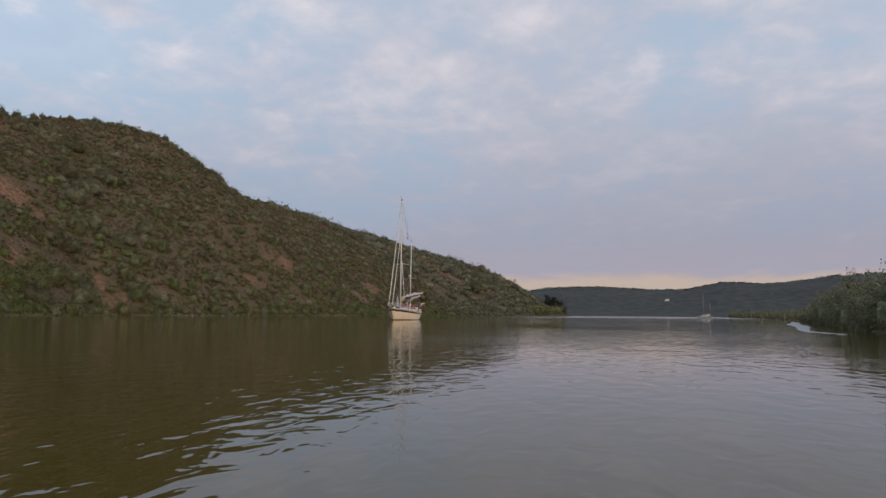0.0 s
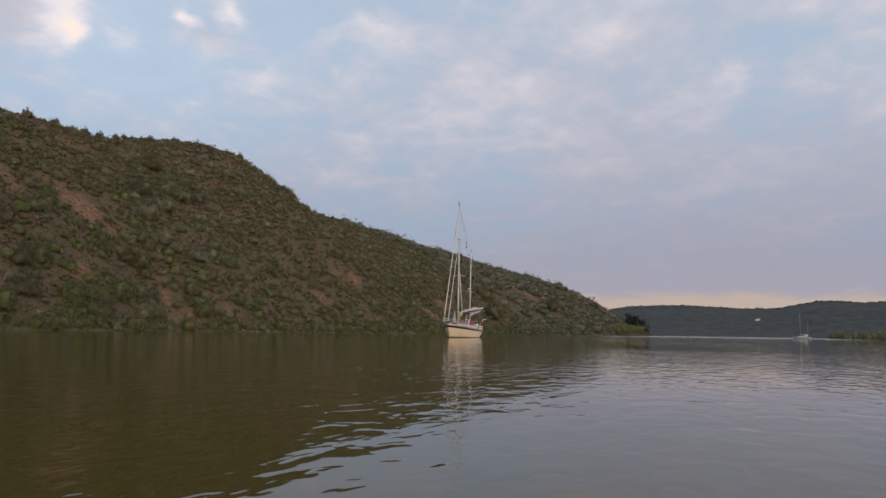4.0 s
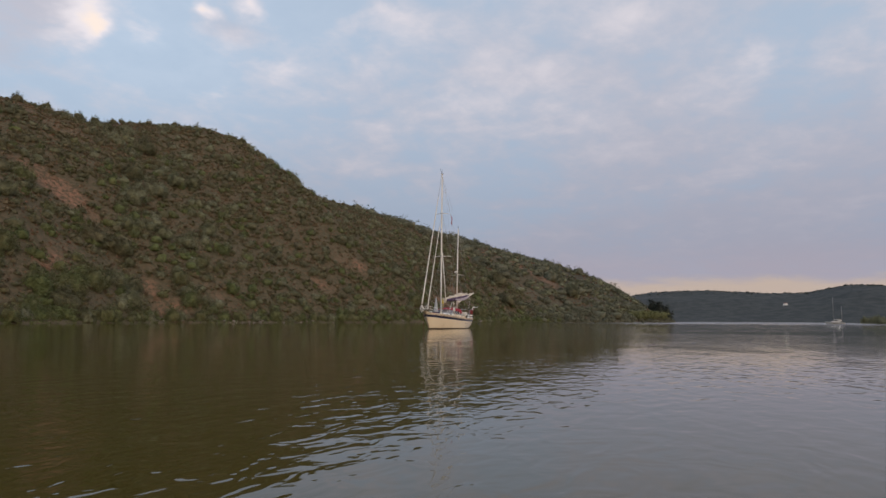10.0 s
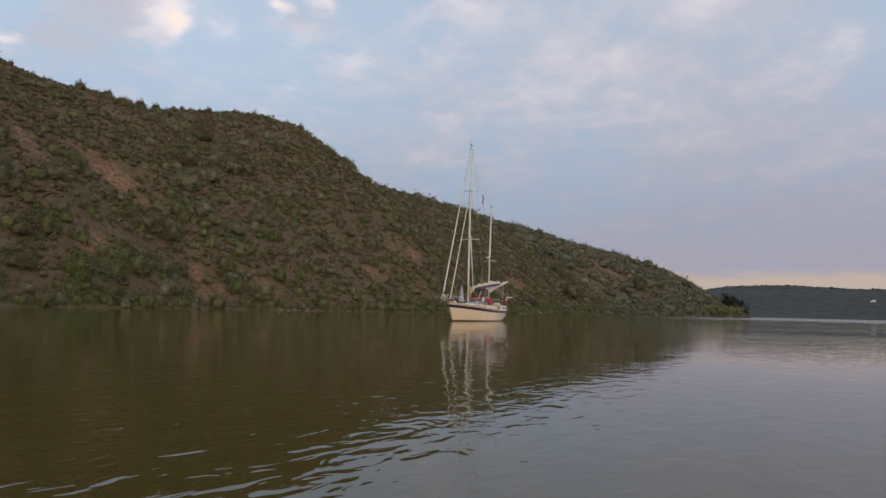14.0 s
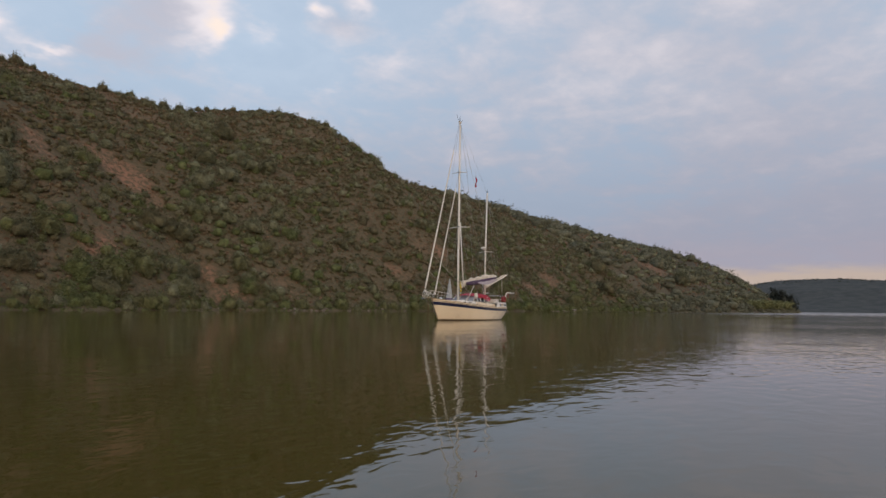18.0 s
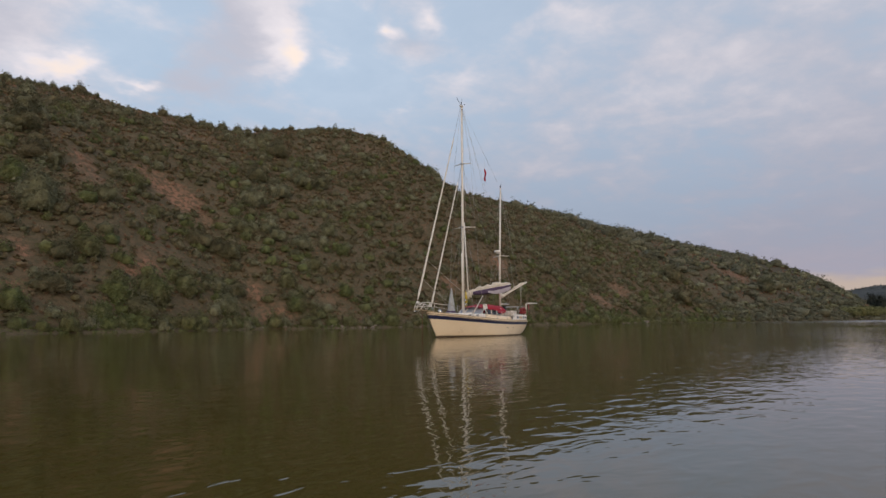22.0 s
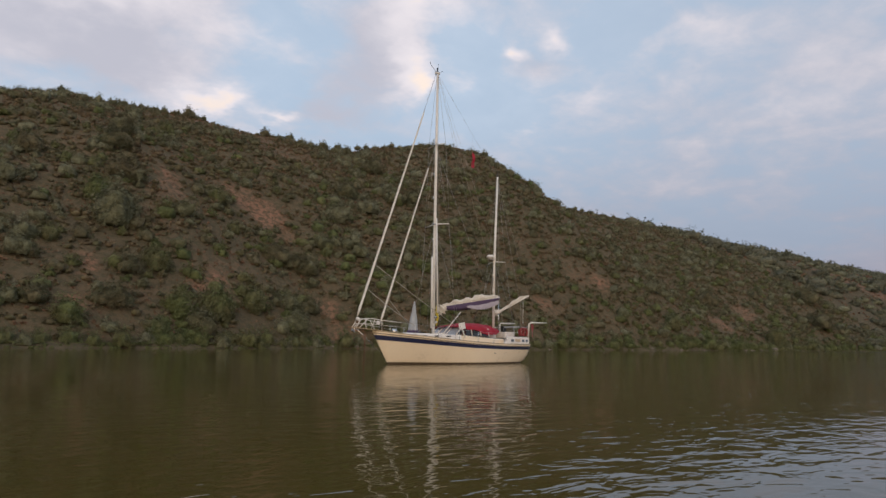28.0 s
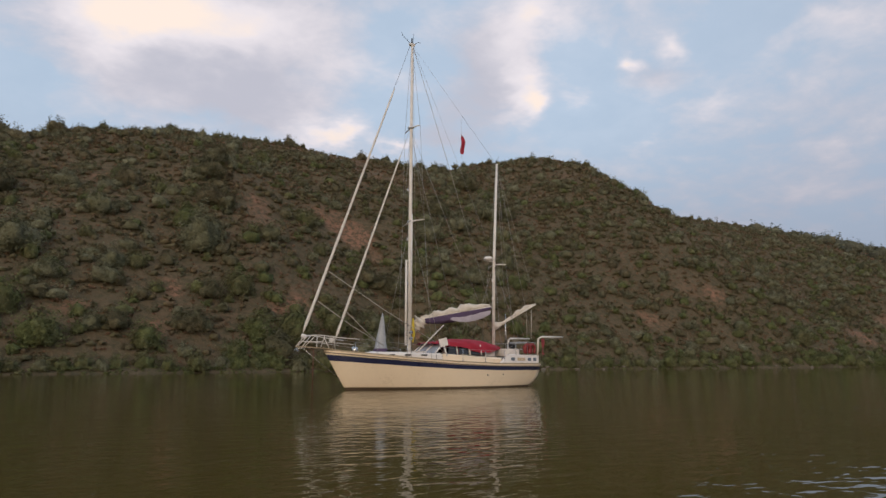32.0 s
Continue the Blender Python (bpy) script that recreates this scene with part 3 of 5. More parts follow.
def crown_bodies(rng, name, foot, size, c, r, level, mat, parent):
    """The dense foliage inside each crown, all in one mesh."""
    many = len(foot)
    verts, faces = BALLS[level]
    way = np.repeat(verts[None], many, 0)
    way[..., 2] = np.where(way[..., 2] < -0.15, -0.15, way[..., 2])
    reach, normal = crown_reach(way, c, r)
    v = foot[:, None] + way * reach * size[:, None] * rng.uniform(0.54, 0.72, (many, len(verts), 1))
    f = faces[None] + (np.arange(many) * len(verts))[:, None, None]
    mesh = bpy.data.meshes.new(name)
    count = many * len(faces)
    mesh.vertices.add(many * len(verts))
    mesh.vertices.foreach_set("co", v.astype(np.float32).ravel())
    mesh.loops.add(count * 3)
    mesh.loops.foreach_set("vertex_index", f.astype(np.int32).ravel())
    mesh.polygons.add(count)
    mesh.polygons.foreach_set("loop_start", np.arange(0, count * 3, 3, dtype=np.int32))
    mesh.update(calc_edges=True)
    mesh.shade_smooth()
    mesh.materials.append(mat)
    ob = new(name, mesh)
    ob.parent = parent
    return ob


def bush_thing(seed, name, wide, high, mat, leaves=700, trunk=True, leaf=0.16, label="", category="bush", group="", level=3, loose=0.06):
    """A shrub or small tree: stems that branch from the base, a dense many-headed crown and a coat of leaves."""
    rng = np.random.default_rng(seed)
    ob = tagged(new(name), label, category, group)
    base = high * (0.16 if trunk else 0.06)
    c, r = heads(rng, 1, 18)
    foot = np.array([[0.0, 0.0, base]])
    size = np.array([[wide * 0.54, wide * 0.54, (high - base) / 0.70]])
    sprays_object("crown", leaf_coat(rng, foot, size, c, r, leaves, leaf, loose), mat, ob)
    crown_bodies(rng, "inner_foliage", foot, size, c, r, level, mat, ob)
    bm = bmesh.new()
    for i in range(5):
        tip = Vector(c[0, i] * size[0] * 0.8 + foot[0])
        start = Vector((0.08 * math.cos(i * 1.3), 0.08 * math.sin(i * 1.3), -0.5))
        knee = start.lerp(tip, 0.45) + Vector((0.04 * wide * rng.normal(), 0.04 * wide * rng.normal(), 0.1 * high))
        tube(bm, [start, knee, tip], [0.028 * wide, 0.018 * wide, 0.006 * wide], 5)
    part("trunk", bm, BARK, ob, "", True)
    return ob


def on_land(x, y):
    return float(land(np.array([x]), np.array([y]))[0])


def shrub_cover(name, seed, count, area, wide, per, leaf, mat, label, keep, level=1, tall=0.85, lobes=10):
    """A cover of shrubs: a rounded many-headed leafy body for each, and a coat of leaf sprays over it."""
    rng = np.random.default_rng(seed)
    x0, x1, d0, d1, bias = area
    x = rng.uniform(x0, x1, count)
    y = shore_left(x) + d0 + (d1 - d0) * rng.uniform(0, 1, count) ** bias
    use = bare(x, y) + rng.normal(scale=0.10, size=count) < keep
    x, y = x[use], y[use]
    many = len(x)
    w = wide[0] + (wide[1] - wide[0]) * rng.uniform(0, 1, many) ** 1.2
    w = w * (1 - 0.50 * smoothstep(95, 150, y - shore_left(x)) * (x < 330))
    high = tall * rng.uniform(0.75, 1.2, many)
    foot = np.stack([x, y, land(x, y) - 0.02 * w], -1)
    size = np.stack([w * 0.54 * rng.uniform(0.85, 1.2, many), w * 0.54 * rng.uniform(0.85, 1.2, many), w * 0.58 * high], -1)
    c, r = heads(rng, many, lobes)
    ob = sprays_object(name, leaf_coat(rng, foot, size, c, r, per, leaf, 0.07, 0.66 if level else 0.10), mat)
    tagged(ob, label, "shrubs", kind="stuff")
    if level:
        crown_bodies(rng, name + "_body", foot, size, c, r, level, mat, ob)
    return ob


shrub_cover("olive_scrub", 31, 1250, (-45, 330, 4, 175, 1.0), (2.6, 7.6), 270, 0.20, SAGE, "rounded grey-green shrubs over the dry hillside", 0.24, 2, 1.30)
shrub_cover("dark_scrub", 32, 2000, (-45, 330, 4, 182, 0.85), (2.4, 7.2), 240, 0.20, OAK, "dark olive oak and broom scrub on the slope", 0.30, 2, 1.20)
shrub_cover("green_scrub", 33, 900, (-45, 330, 1, 90, 1.6), (2.2, 6.4), 250, 0.19, FRESH, "fresher green scrub low on the slope", 0.28, 2, 1.35)
shrub_cover("low_scrub", 38, 9500, (-45, 330, 3, 186, 0.9), (1.8, 5.2), 48, 0.26, DULL, "low olive-brown scrub between the larger shrubs", 0.42, 1, 0.80, 5)
shrub_cover("heath", 37, 10000, (-45, 330, 2, 190, 0.95), (0.9, 2.6), 18, 0.20, HEATH, "low brown-green heath between the shrubs", 0.62, 0, 0.75, 4)
shrub_cover("dry_grass", 34, 9000, (-45, 330, 1, 190, 0.9), (0.8, 2.0), 12, 0.16, STRAW, "tufts of dry straw-coloured grass", 0.95, 0, 0.7, 3)
shrub_cover("far_scrub", 35, 1700, (330, 1060, 3, 235, 1.0), (6.0, 20.0), 130, 0.60, DISTANT, "dark scrub over the more distant slope", 0.46, 2, 0.85)
shrub_cover("far_pale_scrub", 36, 1800, (330, 1060, 3, 235, 1.0), (4.0, 13.0), 66, 0.55, SAGE, "grey-green scrub over the more distant slope", 0.46, 2, 0.85)
shrub_cover("far_heath", 40, 6000, (330, 1060, 2, 235, 1.0), (2.0, 6.0), 18, 0.48, HEATH, "brown heath over the more distant slope", 0.65, 0, 0.7, 4)
shrub_cover("far_shore_scrub", 41, 420, (300, 640, -1.0, 14, 1.0), (4.0, 10.0), 90, 0.45, DISTANT, "dark bushes along the water under the distant slope", 2.0, 2, 1.0)
shrub_cover("broom", 42, 4200, (-45, 330, 2, 180, 0.9), (1.6, 4.2), 52, 0.22, OAK, "low dark green broom between the shrubs", 0.26, 1, 0.95, 6)
shrub_cover("shore_growth", 39, 1500, (-45, 330, -0.7, 1.4, 1.0), (0.9, 2.2), 40, 0.14, FRESH, "low green growth hanging over the water's edge", 2.0, 1, 0.6, 5)

# bushes of their own: along the water's edge and the larger ones on the slope
KINDS = [bush_thing(50, "bush", 6.0, 4.4, FRESH, 1500, False, 0.14, "full fresh green bush at the water's edge", "bush", "bushes on the far bank"),
         bush_thing(51, "bush", 5.0, 3.5, SAGE, 1300, False, 0.13, "rounded grey-green bush on the bank", "bush", "bushes on the far bank"),
         bush_thing(52, "holm_oak", 8.0, 6.0, OAK, 2600, True, 0.16, "dark green holm oak on the dry slope", "tree", "oaks on the slope"),
         bush_thing(53, "olive_tree", 7.0, 5.3, SAGE, 2400, True, 0.15, "grey-green wild olive on the slope", "tree", "olives on the slope"),
         bush_thing(54, "ridge_oak", 4.4, 3.5, OAK, 900, True, 0.13, "small dark oak on the skyline", "tree", "oaks along the ridge"),
         bush_thing(55, "mastic_bush", 7.0, 5.0, FRESH, 2400, False, 0.15, "broad fresh green mastic bush on the slope", "bush", "mastic bushes on the slope")]
TEMPLATE_USED = set()


def plant(kind, x, y, size, turn, sink=0.15, tall=1.0):
    m = pose(x, y, on_land(x, y) - sink, 0, 0, turn)
    ob = KINDS[kind]
    if kind not in TEMPLATE_USED:
        TEMPLATE_USED.add(kind)
        ob.matrix_basis = m @ Matrix.Diagonal((size, size, size * tall, 1.0))
        return ob
    made = copy_thing(ob, m)
    made.scale = (size, size, size * tall)
    return made


OLIVES = ((18, 118, 13), (34, 121, 8.2), (52, 104, 6.6), (50, 98, 8.8), (84, 134, 11.7), (98, 138, 9.8), (72, 123, 7.7), (80, 118, 7.7), (86, 114, 9), (99, 118, 8.2),
          (113, 144, 10.4), (-15, 113, 12.9), (-5, 145, 8.8), (0, 128, 8.5), (18, 116, 11), (-1, 105, 7.8), (-10, 106, 7.8), (-4, 94, 5.6))
OAKS = ((30, 153, 11.5), (24, 133, 10.9), (13, 95, 7.7), (95, 146, 10.9), (119, 165, 12), (56, 118, 10), (63, 115, 8.6), (120, 143, 9.6), (26, 91, 10), (291, 77, 16), (412, 66, 18),
        (-18, 142, 11.4), (7, 145, 10.3), (26, 145, 12.1), (27, 131, 8.3), (-11, 101, 6.4), (0, 94, 7.1), (11, 95, 7.8), (17, 103, 7.9), (241, 102, 12.4), (309, 88, 15))
MASTICS = ((18, 128, 6.9), (48, 134, 7.6), (23, 106, 8.5), (23, 96, 6.8), (31, 96, 11), (41, 100, 9.9), (18, 90, 6.5), (4, 91, 8.4), (72, 104, 7.7), (84, 107, 7.4), (98, 111, 7.2), (70, 98, 8.1),
           (86, 98, 7.2), (175, 81, 10.6), (243, 77, 13), (-3, 119, 4.9), (17, 125, 9.2), (5, 110, 5.8), (-16, 98, 9.3), (-11, 91, 10.8), (23, 105, 8), (31, 95, 10), (24, 95, 8.6))
SKYLINE = ((100, 208, 6.2), (103, 203, 2.2), (108, 203, 4.4), (107, 193, 3.0), (120, 206, 2.3), (126, 207, 5.1), (132, 205, 4.7), (145, 210, 3.4), (149, 209, 3.4), (158, 203, 3.4), (178, 207, 3.1),
           (190, 177, 5.5), (190, 151, 3.3), (79, 217, 2.7), (75, 221, 6.7), (58, 223, 2.6), (46, 217, 2.1), (432, 171, 4.1), (526, 168, 5.8), (560, 139, 8), (718, 169, 7.6), (724, 157, 12.6),
           (756, 150, 10.5), (767, 141, 9.3), (564, 82, 3.9), (-5, 193, 7.6), (-19, 204, 8.7), (30, 215, 3.6), (7, 193, 3.6))
rng = np.random.default_rng(7)
for kind, wide, spots in ((3, 7.0, OLIVES), (2, 8.0, OAKS), (5, 7.0, MASTICS)):
    for x, y, w in spots:
        plant(kind, x, y, w / wide * 0.92, rng.uniform(0, 360), 0.5, rng.uniform(0.82, 1.0))
for x, y, w in SKYLINE:
    plant(4, x, y, w / 3.8, rng.uniform(0, 360), max(0.0, w - 5) * 0.4, rng.uniform(0.75, 0.95))
x = -45.0
while x < 330:                                            # a nearly closed hedge along the water
    plant(int(rng.choice((0, 1), p=(0.8, 0.2))), x, float(shore_left(x)) + rng.uniform(-0.1, 2.4), rng.uniform(0.50, 0.95) * (1.25 if rng.uniform() < 0.2 else 1.0), rng.uniform(0, 360), 0.35)
    x += rng.uniform(2.0, 4.6) * (1 + max(0.0, x - 60) / 170)
for _ in range(90):                                       # more of them scattered over the slope
    x = rng.uniform(-45, 320)
    y = float(shore_left(x)) + rng.uniform(5, 140)
    if bare(np.array([x]), np.array([y]))[0] < 0.10:
        plant(int(rng.choice((2, 3, 5), p=(0.4, 0.35, 0.25))), x, y, rng.uniform(0.5, 1.0), rng.uniform(0, 360), 0.4, rng.uniform(0.8, 1.0))


def brow(bearing):
    """Where the hill's brow lies, as seen from the river."""
    a = radians(bearing)
    d = np.arange(150.0, 900.0, 2.0)
    x, y = -60 + d * math.cos(a), -28 + d * math.sin(a)
    i = int(np.argmax(land(x, y) / d))
    return float(x[i]), float(y[i]), float(d[i])


bearing = 88.0
while bearing > 14:                                       # small oaks in a loose row along the skyline
    x, y, d = brow(bearing)
    thick = bearing < 34 or bearing > 62
    plant(4, x + rng.uniform(-3, 3), y + rng.uniform(-1, 6), rng.uniform(0.35, 0.95) * (1.0 if thick else 0.7) * (1 + max(0, d - 300) / 500), rng.uniform(0, 360), 0.5)
    bearing -= rng.uniform(0.4, 1.3) if thick else rng.uniform(0.7, 2.6)

# pale stones along the water's edge
ROCKS = []
for seed in range(4):
    bm = bmesh.new()
    bmesh.ops.create_icosphere(bm, subdivisions=2, radius=0.5)
    r = random.Random(seed)
    for v in bm.verts:
        v.co = Vector((v.co.x * 1.5, v.co.y, v.co.z * 0.62)) * (1 + 0.32 * noise.noise(v.co * 2.2 + Vector((seed * 9, 0, 0)))) * r.uniform(0.93, 1.07)
    ob = part("shore_rock", bm, ROCK)
    tagged(ob, "pale weathered stone at the water's edge", "rock", "stones along the far shore")
    ROCKS.append(ob)
used = set()
rng = np.random.default_rng(19)
for i in range(76):
    x = float(rng.normal((58, 75, 100, 165, 225, 85)[i % 6], 9))
    y = float(shore_left(x)) + float(rng.uniform(-0.8, 0.25))
    size = float(rng.uniform(0.25, 0.75)) * (1.9 if i % 11 == 0 else 1.0) * (1 + max(0, x - 100) / 250)
    m = pose(x, y, max(-0.1, on_land(x, y)) + 0.08 * size, 0, 0, float(rng.uniform(0, 360)))
    k = i % 4
    if k in used:
        copy_thing(ROCKS[k], m).scale = (size, size, size)
    else:
        used.add(k)
        ROCKS[k].matrix_basis = m @ Matrix.Scale(size, 4)


# ---------------------------------------------------------------- the near bank's canes and the headland
def cane_clump(seed, high, label):
    """A clump of giant cane: upright stems with long drooping blades."""
    rng = np.random.default_rng(seed)
    ob = tagged(new("cane_clump"), label, "reeds", "canes on the near bank")
    bm = bmesh.new()
    for _ in range(12):
        a, q = rng.uniform(0, 6.283), rng.uniform(0, 1) ** 0.5 * 1.1
        foot = Vector((math.cos(a) * q, math.sin(a) * q, -0.3))
        lean = Vector((rng.normal() * 0.25, rng.normal() * 0.25, 0))
        tube(bm, [foot, foot + lean * 0.4 + Vector((0, 0, high * 0.5)), foot + lean + Vector((0, 0, high * rng.uniform(0.8, 1.0)))], [0.022, 0.016, 0.006], 4)
    part("stalk", bm, BARK, ob)
    count = 300
    a, q = rng.uniform(0, 6.283, count), rng.uniform(0, 1, count) ** 0.5 * 1.25
    p = np.stack([np.cos(a) * q, np.sin(a) * q, rng.uniform(0.05, 0.93, count) * high], -1)
    out = np.stack([np.cos(a), np.sin(a), rng.uniform(0.2, 1.5, count)], -1) + rng.normal(scale=0.5, size=(count, 3))
    out /= np.linalg.norm(out, axis=1, keepdims=True)
    side = np.cross(out, rng.normal(size=(count, 3)))
    side /= np.linalg.norm(side, axis=1, keepdims=True)
    size = rng.uniform(0.25, 0.55, count)[:, None]
    quad = np.stack([p, p + out * size * 0.5 + side * 0.045, p + out * size + np.array([0, 0, -0.06]), p + out * size * 0.5 - side * 0.045], 1)
    sprays_object("foliage", quad.reshape(-1, 3), REED, ob, "", 4)
    return ob


CANES = [cane_clump(61, 3.0, "tall green cane clump on the river bank"), cane_clump(62, 2.4, "green cane clump leaning over the water")]
rng = np.random.default_rng(23)
first = [True, True]
x = -108.0
while x < 260:
    for row in range(3):
        k = int(rng.integers(0, 2))
        px, py = x + rng.uniform(-0.8, 0.8), float(shore_right(x)) + 0.2 - row * 1.7 - rng.uniform(0, 0.8)
        size = rng.uniform(0.45, 0.75) * (1 + 0.08 * row) * 1.25 * (1 - 0.35 * float(smoothstep(15, 80, x))) * (1 + max(0.0, x - 80) / 260)
        m = pose(px, py, on_land(px, py) - 0.1, 0, 0, rng.uniform(0, 360))
        if first[k]:
            first[k] = False
            CANES[k].matrix_basis = m @ Matrix.Scale(size, 4)
        else:
            copy_thing(CANES[k], m).scale = (size, size, size)
    x += rng.uniform(1.5, 2.6) * (1 + max(0.0, x + 40) / 45)
TREE = bush_thing(70, "willow", 4.6, 4.4, WILLOW, 3200, False, 0.10, "bushy dusty-green willow hanging over the near bank", "tree", "willows on the near bank", 3, 0.05)
rng = np.random.default_rng(41)
x, fresh = -92.0, True
while x < 600:                                            # a full bank of willows, thinning out downstream
    for row in range(2 if x < 60 else 1):
        px, py = x + rng.uniform(-1, 1), float(shore_right(x)) + 0.4 - row * 3.2 - rng.uniform(0, 1.2)
        size = rng.uniform(0.70, 0.98) * (1 + 0.15 * row) * (1 - 0.42 * float(smoothstep(15, 80, x))) * (1 + max(0.0, x - 80) / 260)
        m = pose(px, py, on_land(px, py) - 0.35, 0, 0, rng.uniform(0, 360))
        if fresh:
            fresh = False
            TREE.matrix_basis = m @ Matrix.Scale(size, 4)
        else:
            copy_thing(TREE, m).scale = (size, size, size)
    x += rng.uniform(2.2, 3.8) * (1 + max(0.0, x + 20) / 45)

# trees and a yellow-green reed bed on the headland downstream
HEAD = bush_thing(71, "poplar", 10.0, 11.0, PINE, 900, True, 0.5, "dark bushy tree at the tip of the headland", "tree", "trees on the headland")
for i, (x, y, size) in enumerate(((568, 14, 1.25), (574, 21, 1.3), (562, 20, 1.1), (580, 27, 1.25), (584, 16, 1.0))):
    m = pose(x, y, max(0.0, on_land(x, y)) - 0.2, 0, 0, i * 71)
    if i == 0:
        HEAD.matrix_basis = m @ Matrix.Scale(size, 4)
    else:
        copy_thing(HEAD, m).scale = (size, size, size)
rng = np.random.default_rng(29)
px = rng.uniform(470, 545, 260)
py = shore_left(px) + rng.uniform(0.5, 9, 260)
bed = sprays_object("reed_bed", leaf_cloud(rng, np.stack([px, py, rng.uniform(2.5, 7.0, 260)], -1), np.full(260, 3.6), 40, 0.55, 1.0), leafy("yellow_reed", (0.215, 0.205, 0.095), (0.180, 0.180, 0.080)))
tagged(bed, "yellow-green reed bed along the headland", "reeds", kind="stuff")

# woods along the brow of the far range
rng = np.random.default_rng(47)
a, out = np.radians(rng.uniform(-24, 9, 420)), rng.uniform(2440, 2640, 420)
px, py = -102 + out * np.cos(a), -27 + out * np.sin(a)
w = rng.uniform(9, 22, 420)
c, r = heads(rng, 420, 6)
woods = sprays_object("far_woods", leaf_coat(rng, np.stack([px, py, land(px, py) - 1.5], -1), np.stack([w * 0.5, w * 0.5, w * 0.42], -1), c, r, 60, 1.3), PINE)
tagged(woods, "dark woods along the brow of the distant hills", "woods", kind="stuff")

# the wake of a passed boat washing along the near bank, sky reflection painted pale
rng = np.random.default_rng(43)
rows = []
for i in range(120):
    x = -64 + i * 0.85
    y = float(shore_right(x)) + 4.6 - 0.012 * i + 0.2 * math.sin(i * 0.13)
    w = (0.75 * math.sin(math.pi * min(1, 0.02 + i / 122)) ** 0.7 + 0.05) * (0.9 + 0.10 * math.sin(i * 0.5) + rng.uniform(-0.08, 0.08))
    c = 0.10 * math.sin(math.pi * min(1, 0.03 + i / 124)) + 0.015 * math.sin(i * 1.9) + rng.uniform(-0.01, 0.01)
    rows.append([(x, y - w, -0.125), (x, y - 0.5 * w, -0.11 + 0.6 * c), (x, y + 0.1 * w, -0.11 + c), (x, y + 0.5 * w, -0.11 + 0.4 * c), (x, y + w * rng.uniform(0.9, 1.2), -0.125)])
wash = part("wake_wave", loft(rows), FOAM_SHEEN, None, "", True)
tagged(wash, "pale breaking wash of a wake along the bank, foam and painted sky reflection", "wave", kind="structure")

# a white farmhouse on the far range
def place_house():
    a = radians(-4.5)
    for d in np.arange(1700, 2700, 5.0):
        x, y = -102.5 + d * math.cos(a), -27 + d * math.sin(a)
        if on_land(x, y) > 0.0212 * d:
            return x, y, on_land(x, y)
    return 2200.0, -230.0, 50.0


hx, hy, hz = place_house()
farm = tagged(new("farmhouse"), "small whitewashed farmhouse with a clay roof on the far hillside", "house")
boxed("wall", (0, 0, 3.0), (9, 12, 8), PLASTER, farm)
part("roof", loft([[(-5, -6.6, 6.95), (0, -6.6, 9.6), (5, -6.6, 6.95)], [(-5, 6.6, 6.95), (0, 6.6, 9.6), (5, 6.6, 6.95)]]), TILE, farm)
boxed("annex", (1, 9.5, 1.5), (8, 7, 5), PLASTER, farm)
for y in (-4, 0, 4):
    boxed("window", (-4.55, y, 4.2), (0.2, 1.4, 1.8), DARKGLASS, farm)
farm.matrix_basis = pose(hx, hy, hz) @ Matrix.Scale(0.62, 4)

# a second yacht at anchor far down the river
def far_yacht():
    ob = tagged(new("sailing_yacht"), "distant white sailing yacht at anchor with bare masts", "sailing boat")
    rows = []
    for i in range(13):
        f = i / 12
        w = 1.9 * math.sin(math.pi * min(1, 0.04 + f * 0.78)) ** 0.7
        z = 1.5 - 0.5 * f
        rows.append([(-6 + 12 * f, -w, z), (-5.2 + 11 * f, -w * 0.75, 0.0), (-4.6 + 10 * f, 0, -0.6), (-5.2 + 11 * f, w * 0.75, 0.0), (-6 + 12 * f, w, z)])
    part("hull", loft(rows), WHITE, ob, "", True)
    part("deck", loft([[(-6 + 12 * i / 12, -r, 1.5 - 0.5 * i / 12), (-6 + 12 * i / 12, r, 1.5 - 0.5 * i / 12)] for i, r in enumerate([abs(q[0][1]) for q in rows])]), WHITE, ob)
    boxed("cabin", (0.5, 0, 1.6), (5, 2.2, 0.8), WHITE, ob, 0.1)
    rod("main_mast", [(-0.8, 0, 1.2), (-0.8, 0, 17.5)], 0.10, WIRE, ob, 6)
    rod("mizzen_mast", [(4.2, 0, 1.2), (4.2, 0, 11.5)], 0.10, WIRE, ob, 6)
    rod("boom", [(-0.8, 0, 2.8), (3.4, 0, 3.0)], 0.2, SAIL, ob, 6)
    boxed("spray_hood", (3.0, 0, 2.2), (1.6, 1.8, 0.9), WHITE, ob, 0.1)
    return ob


far_yacht().matrix_basis = pose(345, -86, -0.11, 0, 0, 245) @ Matrix.Scale(0.80, 4)

# ---------------------------------------------------------------- the ketch, bow towards -x, afloat at z = -0.11
def half_deck(x):
    return float(np.interp(x, (-4.5, -4.0, -3.2, -2.0, -0.5, 1.5, 3.5, 5.5, 7.3), (0.04, 0.42, 0.88, 1.36, 1.72, 1.90, 1.88, 1.70, 1.40)))


def half_water(x):
    return float(np.interp(x, (-3.45, -2.6, -1.5, 0.0, 1.8, 3.5, 5.0, 6.2, 7.0), (0.0, 0.36, 0.80, 1.35, 1.66, 1.64, 1.42, 1.12, 0.85)))


def sheer(x):
    return float(np.interp(x, (-4.5, -3.0, -1.0, 1.5, 4.0, 7.3), (1.74, 1.57, 1.37, 1.18, 1.08, 1.06)))


